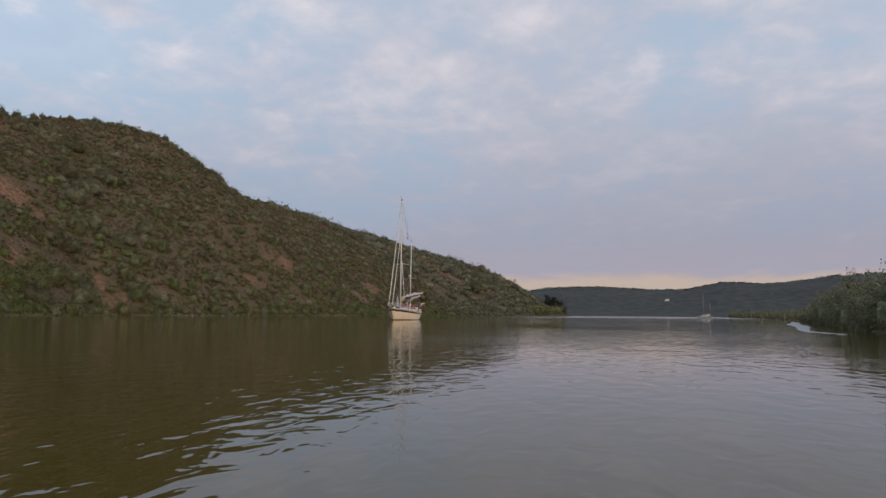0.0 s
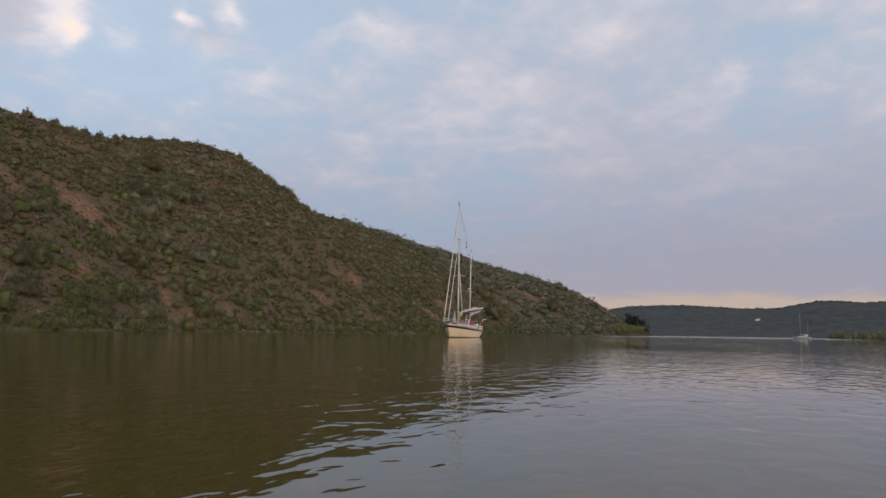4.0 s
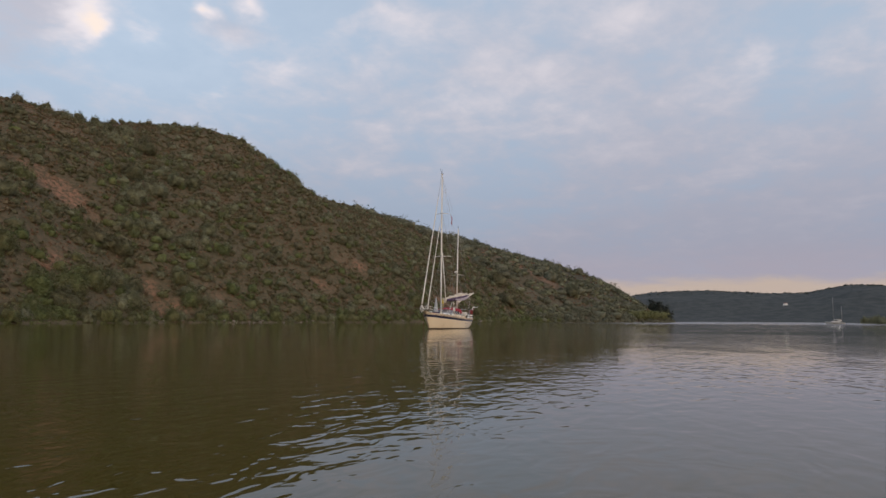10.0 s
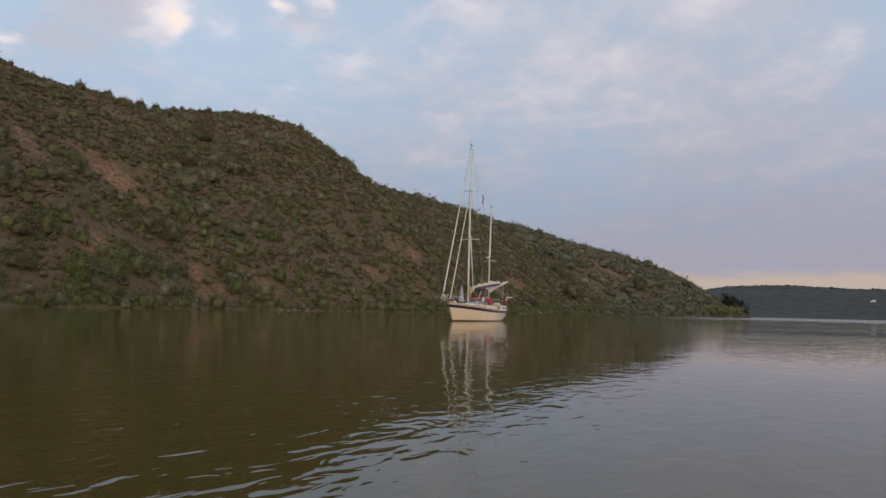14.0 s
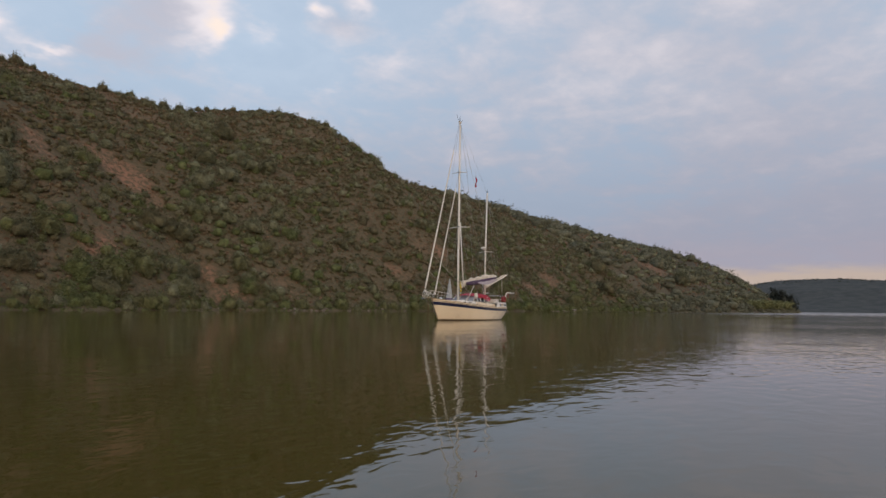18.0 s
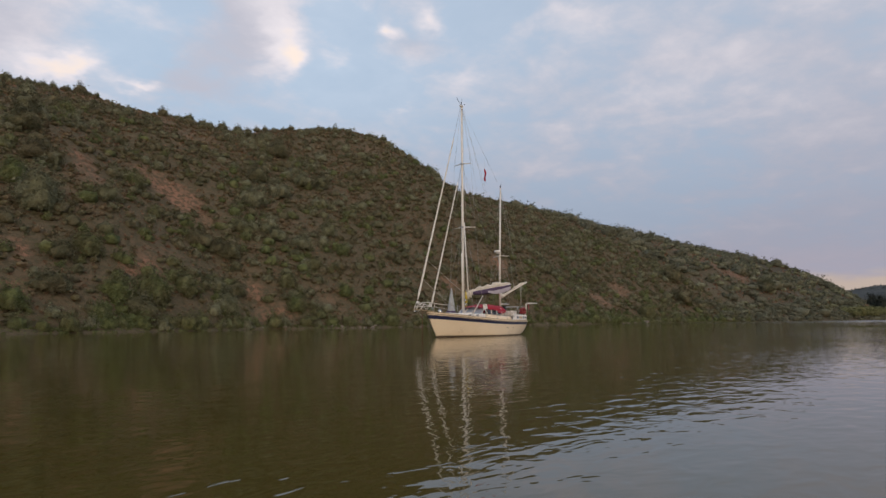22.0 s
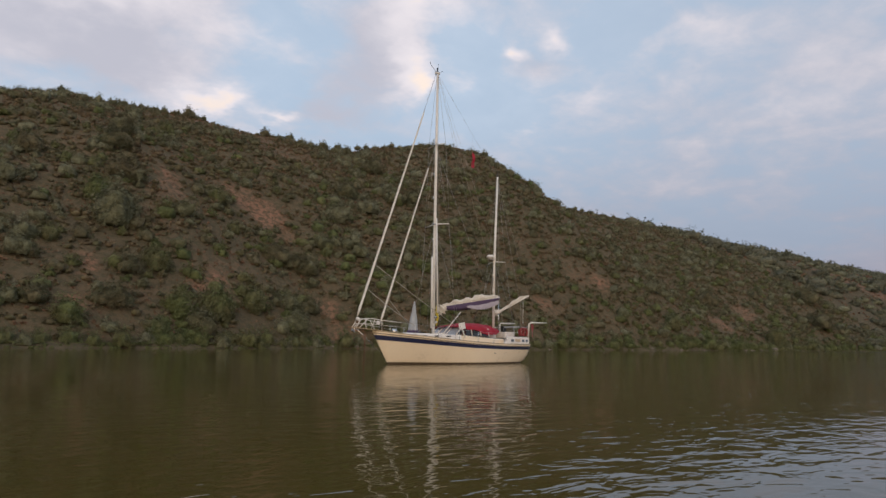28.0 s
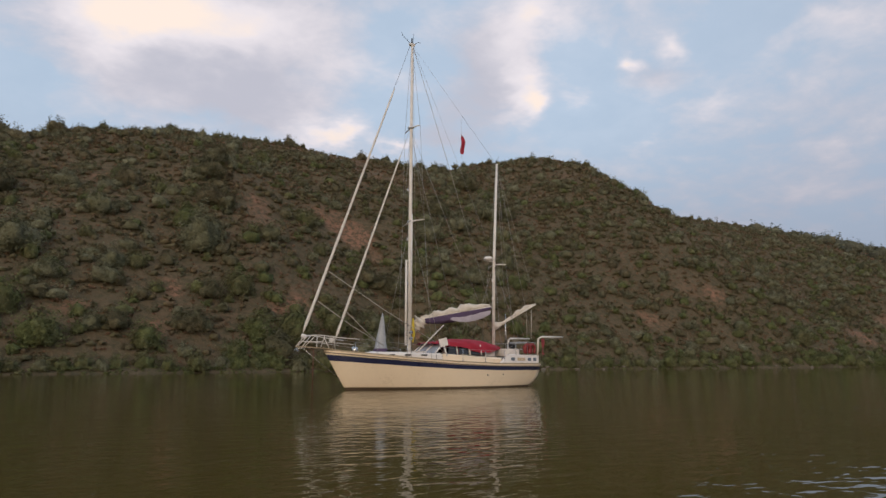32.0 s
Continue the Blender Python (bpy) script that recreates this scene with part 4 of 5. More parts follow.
def stem_x(z):
    return float(np.interp(z, (-0.71, -0.11, 0.5, 1.74), (-3.0, -3.45, -3.85, -4.60)))


def stern_x(z):
    return float(np.interp(z, (-0.71, -0.11, 0.12, 0.42, 1.10), (5.8, 6.85, 7.18, 7.36, 7.40)))


def hull_point(f, g, out=0.0):
    """A point of the hull's port side: f from stem to stern, g from the waterline (0) to the sheer (1); below 0 under water."""
    z_top = sheer(-4.5 + f * 11.8)
    z = -0.11 + (g * (z_top + 0.11) if g >= 0 else g)
    a, b = stem_x(z), stern_x(z)
    x = a + f * (b - a)
    fill = min(1.0, max(0.0, g)) ** 0.75
    w = half_water(max(-3.45, min(7.0, x))) if x > -3.45 else 0.0
    near = half_deck(max(-4.5, x)) if x > -4.5 else 0.0
    # sections flare from the waterline to the deck, sharp at the stem
    lead = max(0.0, x - a)
    y = w + (near - w) * fill
    y = min(y, 0.03 + lead * 0.95) if f < 0.5 else y
    if g < 0:
        y *= max(0.0, 1 + g * 1.1)
    return Vector((x, -(y + out), z))


def hull_strip(name, g0, g1, steps, mat, parent, out=0.0, label=""):
    fs = [i / 44 for i in range(45)]
    rows = []
    for f in fs:
        port = [hull_point(f, g0 + (g1 - g0) * j / steps, out) for j in range(steps + 1)]
        star = [Vector((p.x, -p.y, p.z)) for p in port]
        rows.append((port, star))
    bm = bmesh.new()
    for pick in (0, 1):
        made = [[bm.verts.new(p) for p in row[pick]] for row in rows]
        for one, two in zip(made, made[1:]):
            for j in range(steps):
                quad = (one[j], two[j], two[j + 1], one[j + 1])
                bm.faces.new(quad if pick == 0 else quad[::-1])
    # the transom
    last_p, last_s = rows[-1]
    a, b = [bm.verts.new(p) for p in last_p], [bm.verts.new(p) for p in last_s]
    for j in range(steps):
        bm.faces.new((a[j], b[j], b[j + 1], a[j + 1]))
    bmesh.ops.remove_doubles(bm, verts=bm.verts, dist=1e-4)
    bmesh.ops.recalc_face_normals(bm, faces=bm.faces)
    return part(name, bm, mat, parent, label, True)


ketch = tagged(new("ketch"), "cream two-masted sailing yacht with a navy stripe, anchored on the river", "sailing boat")
hull_strip("hull", 0.055, 0.745, 12, GELCOAT, ketch, label="cream glossy hull topsides")
hull_strip("bottom", -0.6, 0.020, 5, ANTIFOUL, ketch, label="dark fouled underwater hull")
hull_strip("boot_stripe", 0.0, 0.060, 1, ANTIFOUL, ketch, 0.004, "dark boot stripe at the waterline")
hull_strip("waterline_stripe", 0.058, 0.074, 1, TAN, ketch, 0.003, "thin tan line above the boot stripe")
hull_strip("navy_stripe", 0.735, 0.888, 3, NAVY, ketch, 0.004, "broad navy blue stripe round the hull")
hull_strip("upper_strake", 0.878, 1.0, 2, GELCOAT, ketch, 0.0, "cream strake under the rail")

# the deck, with a slight camber
fs = [i / 40 for i in range(41)]
rows = []
for f in fs:
    p = hull_point(f, 1.0)
    w = abs(p.y) - 0.01
    rows.append([(p.x, -w + 2 * w * j / 8, p.z + 0.01 + 0.07 * (1 - (2 * j / 8 - 1) ** 2)) for j in range(9)])
part("deck", loft(rows), TEAK, ketch, "weathered teak deck", True)
for side in (-1, 1):
    rod("rubbing_rail", [(p.x, side * (abs(p.y) + 0.012), p.z - 0.10) for p in (hull_point(f, 1.0) for f in fs)], 0.026, TEAK, ketch, 6)
    rod("toe_rail", [(p.x, side * (abs(p.y) - 0.02), p.z + 0.035) for p in (hull_point(f, 1.0) for f in fs)], 0.022, TAN, ketch, 6)
boxed("drain_outlet", hull_point(0.66, 0.52, 0.01), (0.09, 0.03, 0.05), BLACK, ketch, 0.008)
boxed("drain_outlet", hull_point(0.755, 0.55, 0.01), (0.06, 0.03, 0.04), BLACK, ketch, 0.008)

# raised aft quarter with its small windows
for side in (-1, 1):
    rows = []
    for i in range(13):
        x = 4.45 + i * 0.23
        w = half_deck(x) - 0.02
        z0 = sheer(x) + 0.02
        h = 0.42 * float(smoothstep(4.4, 4.95, x))
        rows.append([(x, side * w, z0), (x, side * (w - 0.05), z0 + h + 0.02), (x, side * (w - 0.14), z0 + h + 0.05), (x, side * (w - 0.20), z0)])
    part("quarter_bulwark", loft(rows, close=True, caps=True), WHITE, ketch, "white raised quarter at the stern")
    for i, (x, w) in enumerate(((5.26, 0.26), (6.52, 0.24), (6.95, 0.22))):
        y = half_deck(x) - 0.035
        turn = Matrix.Rotation(side * radians(8.5), 4, "Z") @ Matrix.Rotation(side * radians(6), 4, "X")
        boxed("quarter_window", (x, side * (y + 0.006), sheer(x) + 0.25), (w, 0.03, 0.17), GLASS, ketch, 0.012, turn, "small dark window")
    for i in range(6):                                    # weathered letters that cannot be read
        x = 5.64 + i * 0.105
        y = half_deck(x) - 0.035
        turn = Matrix.Rotation(side * radians(8.5), 4, "Z") @ Matrix.Rotation(side * radians(6), 4, "X")
        boxed("name_mark", (x, side * (y + 0.006), sheer(x) + 0.25), (0.055, 0.02, 0.17), TAN, ketch, 0.004, turn)
aft_rows = [[(7.28, -1.36 + 2.72 * j / 6, 1.06), (7.33, -1.34 + 2.68 * j / 6, 1.50)] for j in range(7)]
aft_rows += [[(7.22, 1.36 - 2.72 * j / 6, 1.06), (7.27, 1.34 - 2.68 * j / 6, 1.52)] for j in range(7)]
part("taffrail_panel", loft(aft_rows + aft_rows[:1]), WHITE, ketch)
part("aft_deck", loft([[(x, -half_deck(x) + 0.15, sheer(x) + 0.38), (x, 0, sheer(x) + 0.42), (x, half_deck(x) - 0.15, sheer(x) + 0.38)] for x in (5.1, 5.7, 6.3, 6.9, 7.25)]), TEAK, ketch)

# coachroof: low forward, with the wheelhouse behind the windscreen
def house(name, spans, mat, label=""):
    rows = []
    for x, w, z0, z1 in spans:
        z0, z1 = z0 - 0.14, z1 - 0.14
        rows.append([(x, -w, z0), (x, -w * 0.965, z1 - 0.07), (x, -w * 0.90, z1), (x, 0, z1 + 0.05), (x, w * 0.90, z1), (x, w * 0.965, z1 - 0.07), (x, w, z0)])
    return part(name, loft(rows, caps=True), mat, ketch, label)


house("coachroof", ((-2.45, 0.72, 1.6, 1.70), (-2.1, 0.85, 1.58, 1.79), (-1.0, 1.08, 1.5, 1.78), (0.7, 1.28, 1.38, 1.74), (1.15, 1.30, 1.36, 1.74)), WHITE, "white moulded coachroof")
house("wheelhouse_side", ((1.12, 1.30, 1.3, 1.72), (1.6, 1.36, 1.3, 1.72), (3.2, 1.42, 1.26, 1.60), (4.9, 1.34, 1.22, 1.54)), GELCOAT, "cream cockpit coaming")
for i, (x, w) in enumerate(((-1.5, 0.30), (-0.7, 0.34), (0.15, 0.34))):
    for side in (-1, 1):
        y = float(np.interp(x, (-2.1, -1.0, 0.7), (0.85, 1.08, 1.28)))
        boxed("portlight", (x, side * (y - 0.012), 1.51), (w, 0.03, 0.07), DARKGLASS, ketch, 0.015, Matrix.Rotation(side * radians(9), 4, "Z"))
boxed("fore_hatch", (-1.2, 0, 1.71), (0.55, 0.55, 0.07), DARKGLASS, ketch, 0.02)
boxed("cabin_hatch", (0.55, 0.0, 1.68), (0.5, 0.6, 0.08), WHITE, ketch, 0.02)

# windscreen: three raked panes in white frames
FRAMES = (((0.80, -1.14, 1.58), (1.36, -1.02, 2.08)), ((0.66, -0.42, 1.62), (1.28, -0.38, 2.14)), ((0.66, 0.42, 1.62), (1.28, 0.38, 2.14)), ((0.80, 1.14, 1.58), (1.36, 1.02, 2.08)))
screen = rod("windscreen", [FRAMES[0][1], FRAMES[1][1], FRAMES[2][1], FRAMES[3][1]], 0.045, WHITE, ketch, 8, "white framed raked windscreen")
for foot, head in FRAMES:
    rod("screen_post", [foot, head], 0.038, WHITE, screen, 8)
for (a, b), (c, d) in zip(FRAMES, FRAMES[1:]):
    part("screen_pane", loft([[a, b], [c, d]]), SKYGLASS, screen)
for side in (-1, 1):                                       # side windows of the wheelhouse
    for x0, x1 in ((1.52, 2.02), (2.14, 2.78), (2.90, 3.50)):
        part("side_pane", loft([[(x0, side * 1.24, 1.58), (x0 + 0.16, side * 1.14, 2.00)], [(x1, side * 1.26, 1.55), (x1, side * 1.14, 1.98)]]), DARKGLASS, ketch)
        rod("window_post", [(x1 + 0.06, side * 1.27, 1.52), (x1 + 0.06, side * 1.14, 2.04)], 0.035, WHITE, ketch, 6)
    rod("screen_brace", [(1.36, side * 1.05, 2.08), (1.40, side * 1.32, 1.46)], 0.04, WHITE, ketch, 6)
boxed("white_board", (1.30, -1.16, 2.14), (0.46, 0.03, 0.40), WHITE, ketch, 0.01, Matrix.Rotation(radians(-10), 4, "Z") @ Matrix.Rotation(radians(-14), 4, "Y"), "pale board fixed beside the windscreen")

# red canvas: a sagging cover over the cockpit roof
rows = []
for i in range(25):
    f = i / 24
    x = 0.85 + 4.60 * f
    w = max(0.40, 1.30 * math.sin(math.pi * min(1, 0.16 + f * 0.82)) ** 0.5)
    top = float(np.interp(f, (0, 0.12, 0.35, 0.68, 0.90, 1.0), (2.12, 2.20, 2.36, 2.34, 2.12, 1.95)))
    low = float(np.interp(f, (0, 0.20, 0.42, 0.58, 0.80, 1.0), (2.06, 1.99, 1.82, 1.62, 1.70, 1.88)))
    row = []
    for j in range(17):
        a = math.pi * j / 16
        fold = 0.035 * math.sin(f * 23 + j * 1.3) + 0.02 * math.sin(f * 51 + j)
        row.append((x + 0.03 * math.sin(j * 2.1), -math.cos(a) * (w + fold), low + (top - low) * math.sin(a) ** 0.62 + fold * 0.7))
    rows.append(row)
part("red_cover", loft(rows), RED, ketch, "sagging dark red canvas cover over the cockpit", True)
boxed("seat_locker", (5.78, -0.25, 1.66), (0.95, 1.6, 0.42), WHITE, ketch, 0.05)
boxed("stern_locker", (4.70, 0.2, 1.62), (0.60, 1.5, 0.34), WHITE, ketch, 0.04)
boxed("liferaft_case", (4.72, 0.55, 2.06), (0.48, 0.42, 0.36), WHITE, ketch, 0.06)

# masts and spars
mast = rod("main_mast", [(0, 0, 1.55), (0.02, 0, 6), (0.07, 0, 12), (0.12, 0, 18.05)], (0.094, 0.094, 0.088, 0.070), SPAR, ketch, 14, "tall white painted mainmast")
boxed("masthead_box", (0.10, 0, 18.07), (0.34, 0.16, 0.14), SPAR, mast, 0.02)
rod("masthead_light", [(0.10, 0, 18.1), (0.10, 0, 18.42)], 0.04, BLACK, mast, 8)
rod("vhf_aerial", [(0.2, 0.05, 18.1), (0.22, 0.05, 18.75)], 0.010, BLACK, mast, 5)
rod("wind_vane_arm", [(0.02, 0, 18.1), (-0.52, -0.05, 18.45), (-0.58, -0.05, 18.62)], 0.014, BLACK, mast, 5)
rod("wind_gauge", [(0.2, 0, 18.12), (0.55, 0.0, 18.32), (0.62, 0.0, 18.28)], 0.014, BLACK, mast, 5)
for z, w, rake in ((13.35, 0.78, 0.10), (8.30, 1.10, 0.16)):
    spreader = rod("spreader", [(0.05 + rake, -w, z - 0.02), (0.07, 0, z + 0.06), (0.05 + rake, w, z - 0.02)], (0.024, 0.045, 0.024), SPAR, mast, 8)
    boxed("spreader_bracket", (0.06, 0, z + 0.05), (0.30, 0.27, 0.10), STEEL, spreader, 0.02)
rod("spinnaker_pole", [(-0.27, -0.12, 2.0), (-0.24, -0.10, 6.3)], 0.055, SPAR, mast, 10, "white pole stowed upright before the mast")
rod("stowed_pole", [(-0.34, -0.74, 2.9), (0.04, -0.14, 8.7)], 0.05, SPAR, mast, 10, "white pole leaning against the mast")
for z in (3.0, 5.1, 7.4, 10.0, 11.5):
    boxed("mast_fitting", (-0.13, -0.02, z), (0.08, 0.08, 0.14), STEEL, mast, 0.015)
for z in (2.35, 2.65):
    bm = bmesh.new()
    bmesh.ops.create_cone(bm, cap_ends=True, segments=12, radius1=0.085, radius2=0.07, depth=0.16, matrix=pose(0.0, -0.2, z, 90, 0, 0))
    part("winch", bm, STEEL, mast, "", True)
rod("yellow_halyard", [(0.14, -0.14, 3.35), (0.12, -0.18, 2.95), (0.17, -0.18, 2.6), (0.12, -0.15, 2.15)], (0.04, 0.085, 0.08, 0.035), YELLOW, mast, 7, "coiled yellow halyards hanging at the mast")

mizzen = rod("mizzen_mast", [(5.28, 0, 1.3), (5.40, 0, 6.5), (5.72, 0, 12.3)], (0.084, 0.080, 0.060), SPAR, ketch, 12, "shorter white painted mizzen mast")
rod("mizzen_spreader", [(5.62, -0.78, 6.42), (5.40, 0, 6.50), (5.62, 0.78, 6.42)], (0.020, 0.036, 0.020), SPAR, mizzen, 8)
rod("mizzen_light", [(5.72, 0, 12.3), (5.72, 0, 12.52)], 0.03, BLACK, mizzen, 6)
rod("mizzen_aerial", [(5.66, 0.05, 12.3), (5.9, 0.05, 12.75)], 0.010, BLACK, mizzen, 5)
bm = bmesh.new()
bmesh.ops.create_cone(bm, cap_ends=True, segments=24, radius1=0.27, radius2=0.22, depth=0.20, matrix=pose(5.02, 0, 6.80))
bmesh.ops.bevel(bm, geom=[e for e in bm.edges if len(e.link_faces) == 2 and e.calc_face_angle() > 0.5], offset=0.045, segments=2, affect="EDGES")
radar = part("radar_dome", bm, WHITE, mizzen, "white radar dome on its bracket", True)
boxed("radar_bracket", (5.20, 0, 6.66), (0.44, 0.22, 0.06), SPAR, radar, 0.01)
for z in (5.6, 4.6):
    boxed("mizzen_fitting", (5.28, -0.02, z), (0.10, 0.09, 0.16), WHITE, mizzen, 0.015)


def furled(name, a, b, r, parent, label):
    """A sail rolled round its stay: a slightly uneven roll, thicker low down."""
    a, b = Vector(a), Vector(b)
    pts = [a.lerp(b, i / 30) for i in range(31)]
    radii = [r * (1.12 - 0.45 * i / 30) * (1 + 0.10 * math.sin(i * 1.7) * math.sin(i * 0.6)) for i in range(31)]
    radii[0] = radii[-1] = r * 0.4
    return rod(name, pts, radii, FURLED, parent, 9, label)


stay = rod("forestay", [(-5.84, 0, 1.90), (0.0, 0, 18.05)], 0.012, WIRE, ketch, 5)
furled("furled_genoa", (-5.64, 0, 2.52), (-0.95, 0, 15.35), 0.066, stay, "pale genoa rolled tight on the forestay")
bm = bmesh.new()
bmesh.ops.create_cone(bm, cap_ends=True, segments=16, radius1=0.12, radius2=0.12, depth=0.16, matrix=pose(-5.60, 0, 2.36, 0, 19, 0))
part("furling_drum", bm, WHITE, stay, "", True)
inner = rod("inner_forestay", [(-4.16, 0, 1.78), (0.0, 0, 13.3)], 0.010, WIRE, ketch, 5)
furled("furled_staysail", (-4.02, 0, 2.25), (-0.55, 0, 11.8), 0.057, inner, "pale staysail rolled on the inner stay")
boxed("staysail_drum", (-4.28, -0.12, 2.20), (0.20, 0.16, 0.22), WHITE, inner, 0.04)

# standing rigging
RIG = [("backstay", (0.16, 0, 18.0), (7.0, -1.1, 1.5)), ("backstay", (0.16, 0, 18.0), (7.0, 1.1, 1.5)),
       ("triatic_stay", (0.16, 0, 18.0), (5.70, 0, 12.25))]
for s in (-1, 1):
    RIG += [("cap_shroud", (0.10, s * 0.05, 17.9), (0.15, s * 0.78, 13.33)), ("cap_shroud", (0.15, s * 0.78, 13.33), (0.21, s * 1.10, 8.28)),
            ("cap_shroud", (0.21, s * 1.10, 8.28), (0.30, s * 1.66, 1.26)), ("lower_shroud", (0.05, s * 0.08, 8.2), (0.95, s * 1.70, 1.22)),
            ("lower_shroud", (0.05, s * 0.08, 8.2), (-0.75, s * 1.50, 1.36)), ("middle_shroud", (0.07, s * 0.08, 13.2), (0.21, s * 1.10, 8.28)),
            ("mizzen_shroud", (5.70, s * 0.04, 12.2), (5.62, s * 0.78, 6.42)), ("mizzen_shroud", (5.62, s * 0.78, 6.42), (5.60, s * 1.58, 1.48)),
            ("mizzen_lower", (5.40, s * 0.06, 6.4), (4.55, s * 1.72, 1.1)), ("mizzen_lower", (5.40, s * 0.06, 6.4), (6.2, s * 1.5, 1.48)),
            ("mizzen_backstay", (5.72, 0, 12.2), (7.2, s * 1.2, 1.5)), ("running_stay", (0.07, s * 0.06, 13.1), (4.6, s * 1.7, 1.12))]
for name, a, b in RIG:
    rod(name, [a, b], 0.0055 if name in ("backstay", "triatic_stay") else 0.008, WIRE, ketch, 5)
for a, b in (((-4.50, -0.05, 5.45), (1.0, -0.9, 2.15)), ((-4.98, -0.05, 4.0), (-1.8, -0.7, 1.95)), ((-3.55, -0.05, 3.6), (-1.1, 0.5, 1.9))):
    mid = Vector(a).lerp(Vector(b), 0.5) + Vector((0, 0, -0.08))
    rod("furling_sheet", [a, mid, b], 0.020, ROPE, ketch, 5, "slack grey sheet")
for x, y in ((0.22, 0.16), (0.30, -0.18)):
    rod("halyard", [(0.14, y * 0.4, 17.8), (x, y, 2.2)], 0.009, ROPE, ketch, 4)

# booms with their flaked sails
def heaped_sail(name, a, b, thick, drop, seed, mat, parent, label, lumps=()):
    """Sailcloth heaped along a boom in uneven folds."""
    rng = np.random.default_rng(seed)
    a, b = Vector(a), Vector(b)
    along = (b - a).normalized()
    side = along.cross(Vector((0, 0, 1))).normalized()
    up = side.cross(along)
    rows = []
    steps = 34
    for i in range(steps + 1):
        f = i / steps
        swell = thick * (0.62 + 0.30 * math.sin(i * 0.55 + seed) * math.sin(i * 0.21 + 1) + 0.10 * math.sin(i * 0.9) + rng.uniform(-0.05, 0.06)) * math.sin(math.pi * min(1, 0.06 + f * 0.93)) ** 0.35
        swell += sum(high * math.exp(-((f - at) / wide) ** 2) for at, wide, high in lumps) * (1 + 0.15 * math.sin(i * 1.1))
        c = a.lerp(b, f) + up * (0.10 + swell * 0.45)
        row = []
        for j in range(12):
            t = 2 * math.pi * j / 12
            fold = 1 + 0.22 * math.sin(3 * t + i * 0.8) + rng.uniform(-0.10, 0.10)
            row.append(c + side * math.cos(t) * swell * 0.55 * fold + up * math.sin(t) * (swell if math.sin(t) > 0 else swell * 0.8 + drop) * fold)
        rows.append(row)
    return part(name, loft(rows, close=True, caps=True), mat, parent, label, True)


boom = rod("main_boom", [(0.15, -0.05, 3.20), (1.8, -1.0, 3.56), (3.60, -2.10, 3.92)], (0.07, 0.075, 0.06), SPAR, ketch, 10, "white main boom under a flaked sail")
heaped_sail("main_sail", (0.55, -0.28, 3.26), (3.55, -2.07, 3.90), 0.20, 0.03, 3, SAIL, boom, "grubby cream mainsail flaked along the boom", ((0.60, 0.05, 0.14), (0.72, 0.08, 0.09), (0.2, 0.06, 0.05)))
heaped_sail("sail_bunt", (0.26, -0.08, 2.72), (0.95, -0.48, 3.34), 0.36, 0.10, 8, SAIL, boom, "loose cream sailcloth bundled at the mast")
rows = []
for i in range(22):
    f = i / 21
    p = Vector((0.65, -0.34, 3.28)).lerp(Vector((3.52, -2.06, 3.86)), f)
    sag = 0.38 * math.sin(math.pi * (0.12 + 0.84 * f)) ** 0.8
    rows.append([p + Vector((0, -0.10, 0.06)), p + Vector((0.02, -0.13, -sag * 0.5 + 0.02 * math.sin(i * 1.9))), p + Vector((0, -0.02 + 0.02 * math.sin(i), -sag)), p + Vector((0, 0.10, -sag * 0.5)), p + Vector((0, 0.10, 0.06))])
part("sail_cover", loft(rows), PURPLE, boom, "violet canvas sail cover hanging open", True)
rows = []
for i in range(12):
    f = i / 11
    p = Vector((1.75, -1.08, 3.46)).lerp(Vector((3.50, -2.12, 3.83)), f)
    sag = 0.40 * math.sin(math.pi * (0.05 + 0.82 * f)) ** 0.7
    rows.append([p + Vector((0, -0.03, -0.08)), p + Vector((0.01, -0.06, -sag * 0.7)), p + Vector((0, -0.02, -sag - 0.06))])
part("hanging_panel", loft(rows), LILAC, boom, "pale lilac cloth hanging under the boom", True)
mboom = rod("mizzen_boom", [(5.34, -0.05, 2.98), (6.98, -1.62, 4.26)], 0.05, SPAR, ketch, 9, "mizzen boom topped up with its stowed sail")
heaped_sail("mizzen_sail", (5.38, -0.08, 2.86), (6.92, -1.56, 4.20), 0.125, 0.02, 5, SAIL, mboom, "cream mizzen sail tied along its boom", ((0.08, 0.07, 0.14), (0.55, 0.1, 0.05), (0.78, 0.06, 0.05)))
rod("main_topping_lift", [(0.18, 0, 17.9), (3.55, -2.05, 4.0)], 0.009, ROPE, ketch, 4)
rod("topping_lift", [(6.98, -1.62, 4.26), (5.72, 0, 12.2)], 0.008, ROPE, ketch, 4)
rod("mizzen_sheet", [(6.6, -1.25, 3.9), (6.75, -1.1, 1.5)], 0.014, ROPE, ketch, 4)
rod("main_sheet", [(2.6, -1.5, 3.85), (2.9, -0.5, 2.6)], 0.016, ROPE, ketch, 4)
rod("boom_gallows_strut", [(-0.20, -1.05, 1.62), (1.55, -0.80, 3.02)], 0.032, SPAR, ketch, 7, "white strut leaning over the cabin")

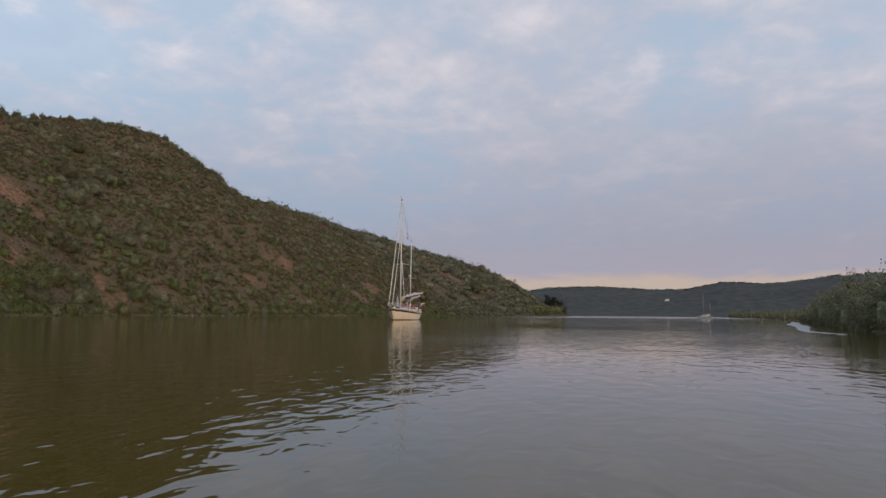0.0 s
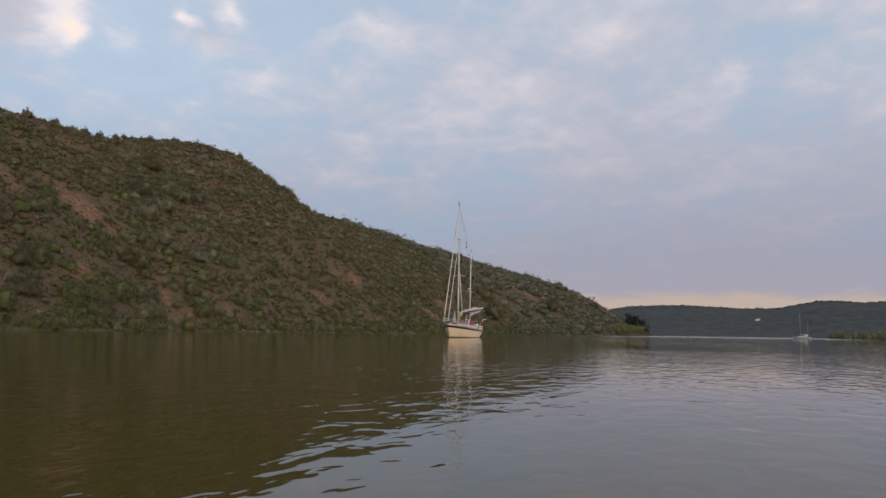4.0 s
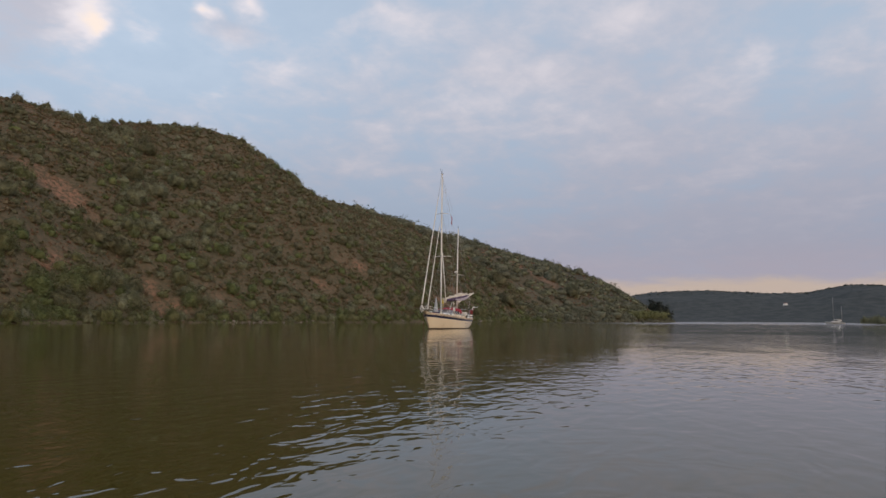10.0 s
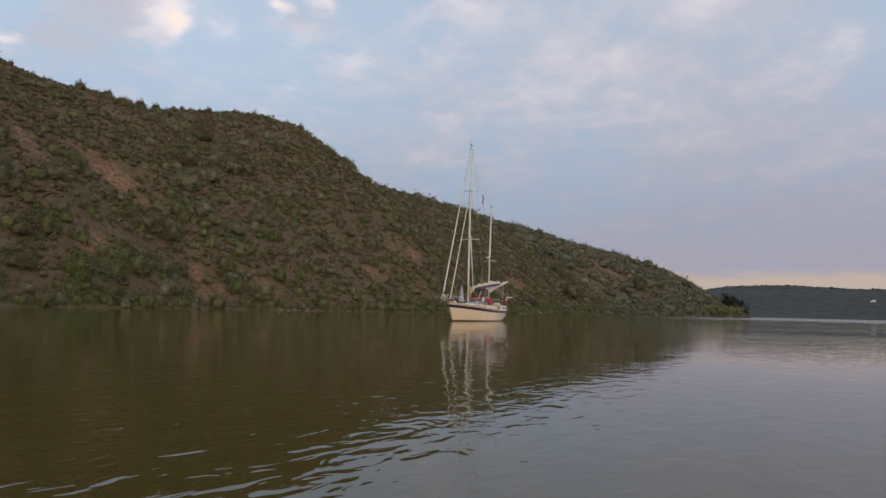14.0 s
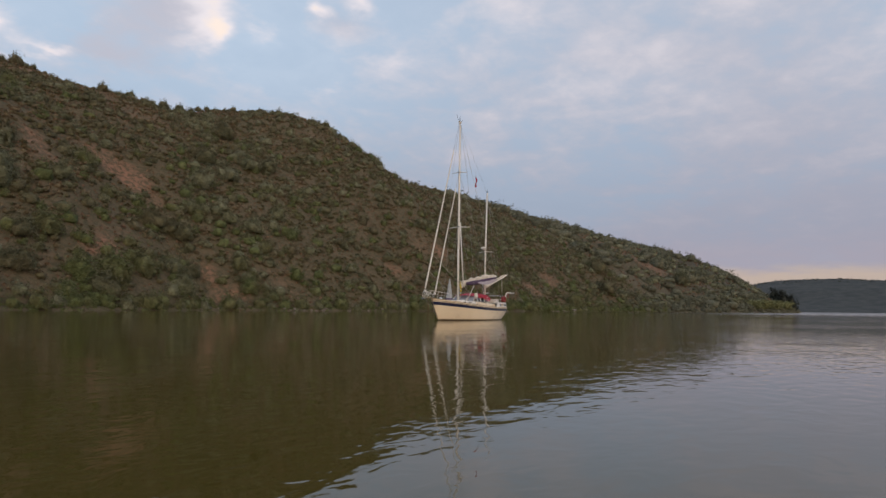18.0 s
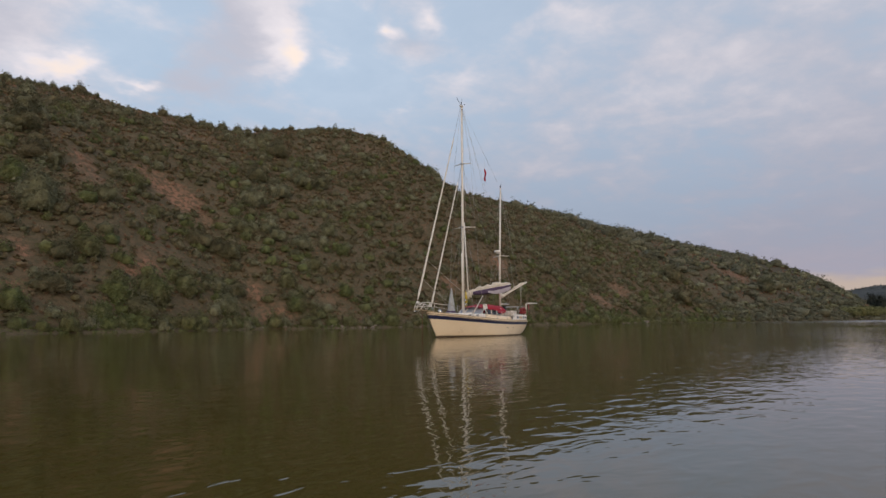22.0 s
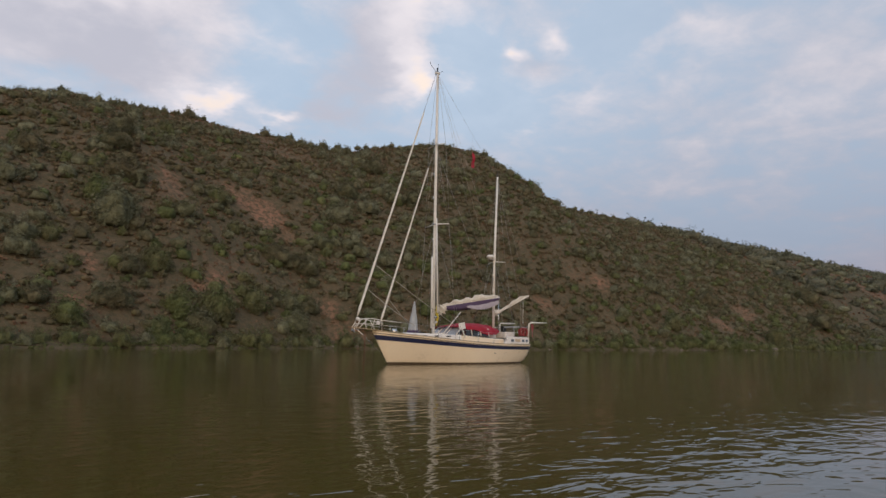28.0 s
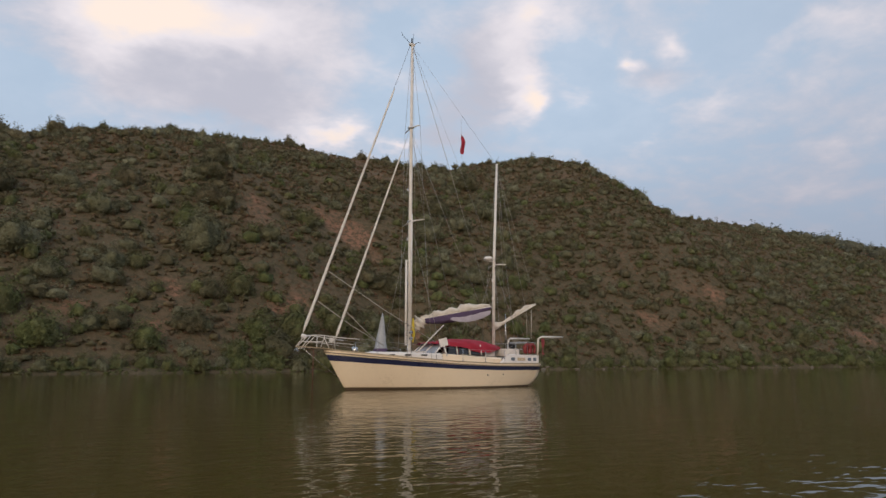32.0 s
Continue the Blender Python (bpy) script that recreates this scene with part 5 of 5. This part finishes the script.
# foredeck: cone-shaped cloth hung over the hatch
rows = []
for i in range(9):
    f = i / 8
    r = 0.30 * (1 - f) ** 0.85 + 0.02
    rows.append([(-1.62 + 0.10 * f + math.cos(2 * math.pi * j / 14) * r * (1 + 0.12 * math.sin(j * 3 + i)), math.sin(2 * math.pi * j / 14) * r * (1 + 0.1 * math.cos(j * 2)), 1.62 + 1.93 * f) for j in range(14)])
part("hatch_windscoop", loft(rows, close=True, caps=True), GREYCLOTH, ketch, "pale grey cloth cone over the fore hatch", True)
bm = bmesh.new()
bmesh.ops.create_cone(bm, cap_ends=True, segments=14, radius1=0.37, radius2=0.345, depth=0.22, matrix=pose(-1.62, 0, 1.72))
part("windscoop_hem", bm, PURPLE, ketch, "dark hem of the cloth cone", True)

# bowsprit platform and pulpit
rows = [[(x, -w, z + 0.01), (x, w, z + 0.01), (x, w, z - 0.025), (x, -w, z - 0.025)] for x, w, z in ((-5.95, 0.12, 1.90), (-5.2, 0.17, 1.86), (-4.4, 0.24, 1.80), (-3.9, 0.28, 1.73))]
sprit = part("bowsprit", loft(rows, close=True, caps=True), TAN, ketch, "slatted tan bowsprit platform")
rod("sprit_stay", [(-5.7, 0, 1.86), (-3.55, 0, 0.25)], 0.012, STEEL, sprit, 5)
for s in (-1, 1):
    pulpit = rod("pulpit_rail", [(-5.90, s * 0.10, 1.92), (-5.52, s * 0.20, 2.34), (-5.30, s * 0.26, 2.40), (-4.9, s * 0.40, 2.40), (-4.1, s * 0.62, 2.30), (-3.2, s * 0.86, 2.22)], 0.021, SPAR, ketch, 7)
    rod("pulpit_lower_rail", [(-5.70, s * 0.14, 2.12), (-4.8, s * 0.42, 2.10), (-3.45, s * 0.82, 1.98)], 0.015, SPAR, pulpit, 6)
    for foot, head in (((-5.60, 0.15, 1.88), (-5.12, 0.32, 2.40)), ((-4.85, 0.22, 1.83), (-4.75, 0.44, 2.38)), ((-4.15, 0.30, 1.76), (-4.35, 0.55, 2.33))):
        rod("pulpit_leg", [(foot[0], s * foot[1], foot[2]), (head[0], s * head[1], head[2])], 0.020, SPAR, pulpit, 6)
    posts = (-2.4, -1.0, 0.5, 2.0, 3.4, 4.7)
    for x in posts:
        stanchion = rod("stanchion", [(x, s * (half_deck(x) - 0.06), sheer(x)), (x, s * (half_deck(x) - 0.05), sheer(x) + 0.66)], 0.014, STEEL, ketch, 6)
        boxed("stanchion_foot", (x, s * (half_deck(x) - 0.06), sheer(x) + 0.05), (0.09, 0.07, 0.06), STEEL, stanchion, 0.01)
    for h in (0.35, 0.65):
        rod("lifeline", [(-3.45, s * 0.80, sheer(-3.45) + h)] + [(x, s * (half_deck(x) - 0.05), sheer(x) + h) for x in posts] + [(5.6, s * 1.55, 1.55 + h * 0.9)], 0.007, WIRE, ketch, 4)
    pushpit = rod("pushpit_rail", [(5.6, s * 1.52, 2.16), (6.5, s * 1.40, 2.20), (7.2, s * 1.20, 2.22), (7.32, s * 0.7, 2.22)], 0.016, STEEL, ketch, 6)
    for x, y in ((5.6, 1.52), (6.5, 1.40), (7.2, 1.20)):
        rod("pushpit_leg", [(x, s * y, 1.46), (x, s * y, 2.20)], 0.016, STEEL, pushpit, 6)
    rod("pushpit_lower_rail", [(5.6, s * 1.52, 1.82), (6.5, s * 1.40, 1.85), (7.2, s * 1.20, 1.85)], 0.012, STEEL, pushpit, 6)
    davit = rod("davit_arm", [(7.30, s * 1.25, 1.40), (7.36, s * 1.30, 2.42), (7.55, s * 1.36, 2.52), (9.05, s * 1.42, 2.53)], (0.055, 0.055, 0.05, 0.035), SPAR, ketch, 8, "white davit arm reaching astern")
    rod("davit_fall", [(8.95, s * 1.42, 2.50), (7.6, s * 1.35, 2.38)], 0.012, ROPE, davit, 4)
anchor = rod("anchor_shank", [(-5.95, 0, 1.80), (-5.1, 0, 1.83)], 0.035, STEEL, sprit, 6)
boxed("anchor_fluke", (-5.92, 0, 1.72), (0.20, 0.26, 0.07), STEEL, anchor, 0.03, Matrix.Rotation(radians(38), 4, "Y"))
rod("anchor_chain", [(-5.1, 0.0, 1.84), (-5.12, 0.0, -0.5)], 0.020, RUST, ketch, 5, "rusty red anchor rode hanging to the water")
bm = bmesh.new()
bmesh.ops.create_cone(bm, cap_ends=True, segments=14, radius1=0.17, radius2=0.14, depth=0.28, matrix=pose(-3.0, 0, 1.76))
part("windlass", bm, STEEL, ketch, "", True)

# gear on the stern rail
def ring_buoy(x, y, z, mat, label):
    bm = bmesh.new()
    pts = [(x + 0.17 * math.cos(a), y, z + 0.25 * math.sin(a)) for a in (radians(-60 + 300 * i / 16) for i in range(17))]
    tube(bm, pts, 0.075, 8)
    ob = part("horseshoe_buoy", bm, mat, None, label, True)
    return tagged(ob, label, "lifebuoy", "buoys on the stern rail")


for x in (6.42, 6.82):
    ring_buoy(x, -1.50 if x < 6.6 else -1.42, 1.86, REDPLASTIC, "faded red horseshoe lifebuoy hung on the stern rail")
boxed("red_cushion", (6.60, -1.30, 1.86), (0.60, 0.10, 0.42), RED, ketch, 0.04)
rows = []
for i in range(8):
    f = i / 7
    rows.append([(7.46 + 0.06 * f, -1.42 + 0.02 * math.sin(i), 2.42 - 0.85 * f), (7.68 + 0.06 * math.sin(i * 0.9), -1.38, 2.43 - 0.87 * f)])
ensign = part("folded_ensign", loft(rows), REDPLASTIC, ketch, "limp red cloth hanging at the stern", True)
boxed("outboard_engine", (7.15, 0.75, 2.10), (0.32, 0.28, 0.42), BLACK, ketch, 0.06)
boxed("stern_box", (6.9, -0.2, 2.22), (0.6, 0.9, 0.10), GREYCLOTH, ketch, 0.03)
rod("whip_aerial", [(7.2, -0.9, 2.4), (7.25, -0.9, 4.0)], 0.012, WHITE, ketch, 5)
rod("wind_generator_pole", [(7.0, 1.1, 1.7), (7.0, 1.1, 3.9)], 0.03, STEEL, ketch, 6)

# flag halyard with a limp flag between the masts
rod("flag_halyard", [(3.28, 0, 14.5), (3.30, 0.02, 13.6), (3.30, 0, 12.2)], 0.006, ROPE, ketch, 4)
rows = []
for i in range(9):
    f = i / 8
    w = 0.16 + 0.12 * math.sin(math.pi * f) - 0.10 * f
    rows.append([(3.30 - 0.10 * f, 0.05 * math.sin(i * 1.2), 13.62 - 1.12 * f), (3.30 + w * 0.5, 0.06 * math.sin(i * 1.2 + 1), 13.58 - 1.12 * f), (3.30 + w, 0.05 * math.sin(i * 1.2 + 2.2), 13.50 - 1.05 * f)])
part("flag", loft(rows), RED, ketch, "limp dark red flag", True)
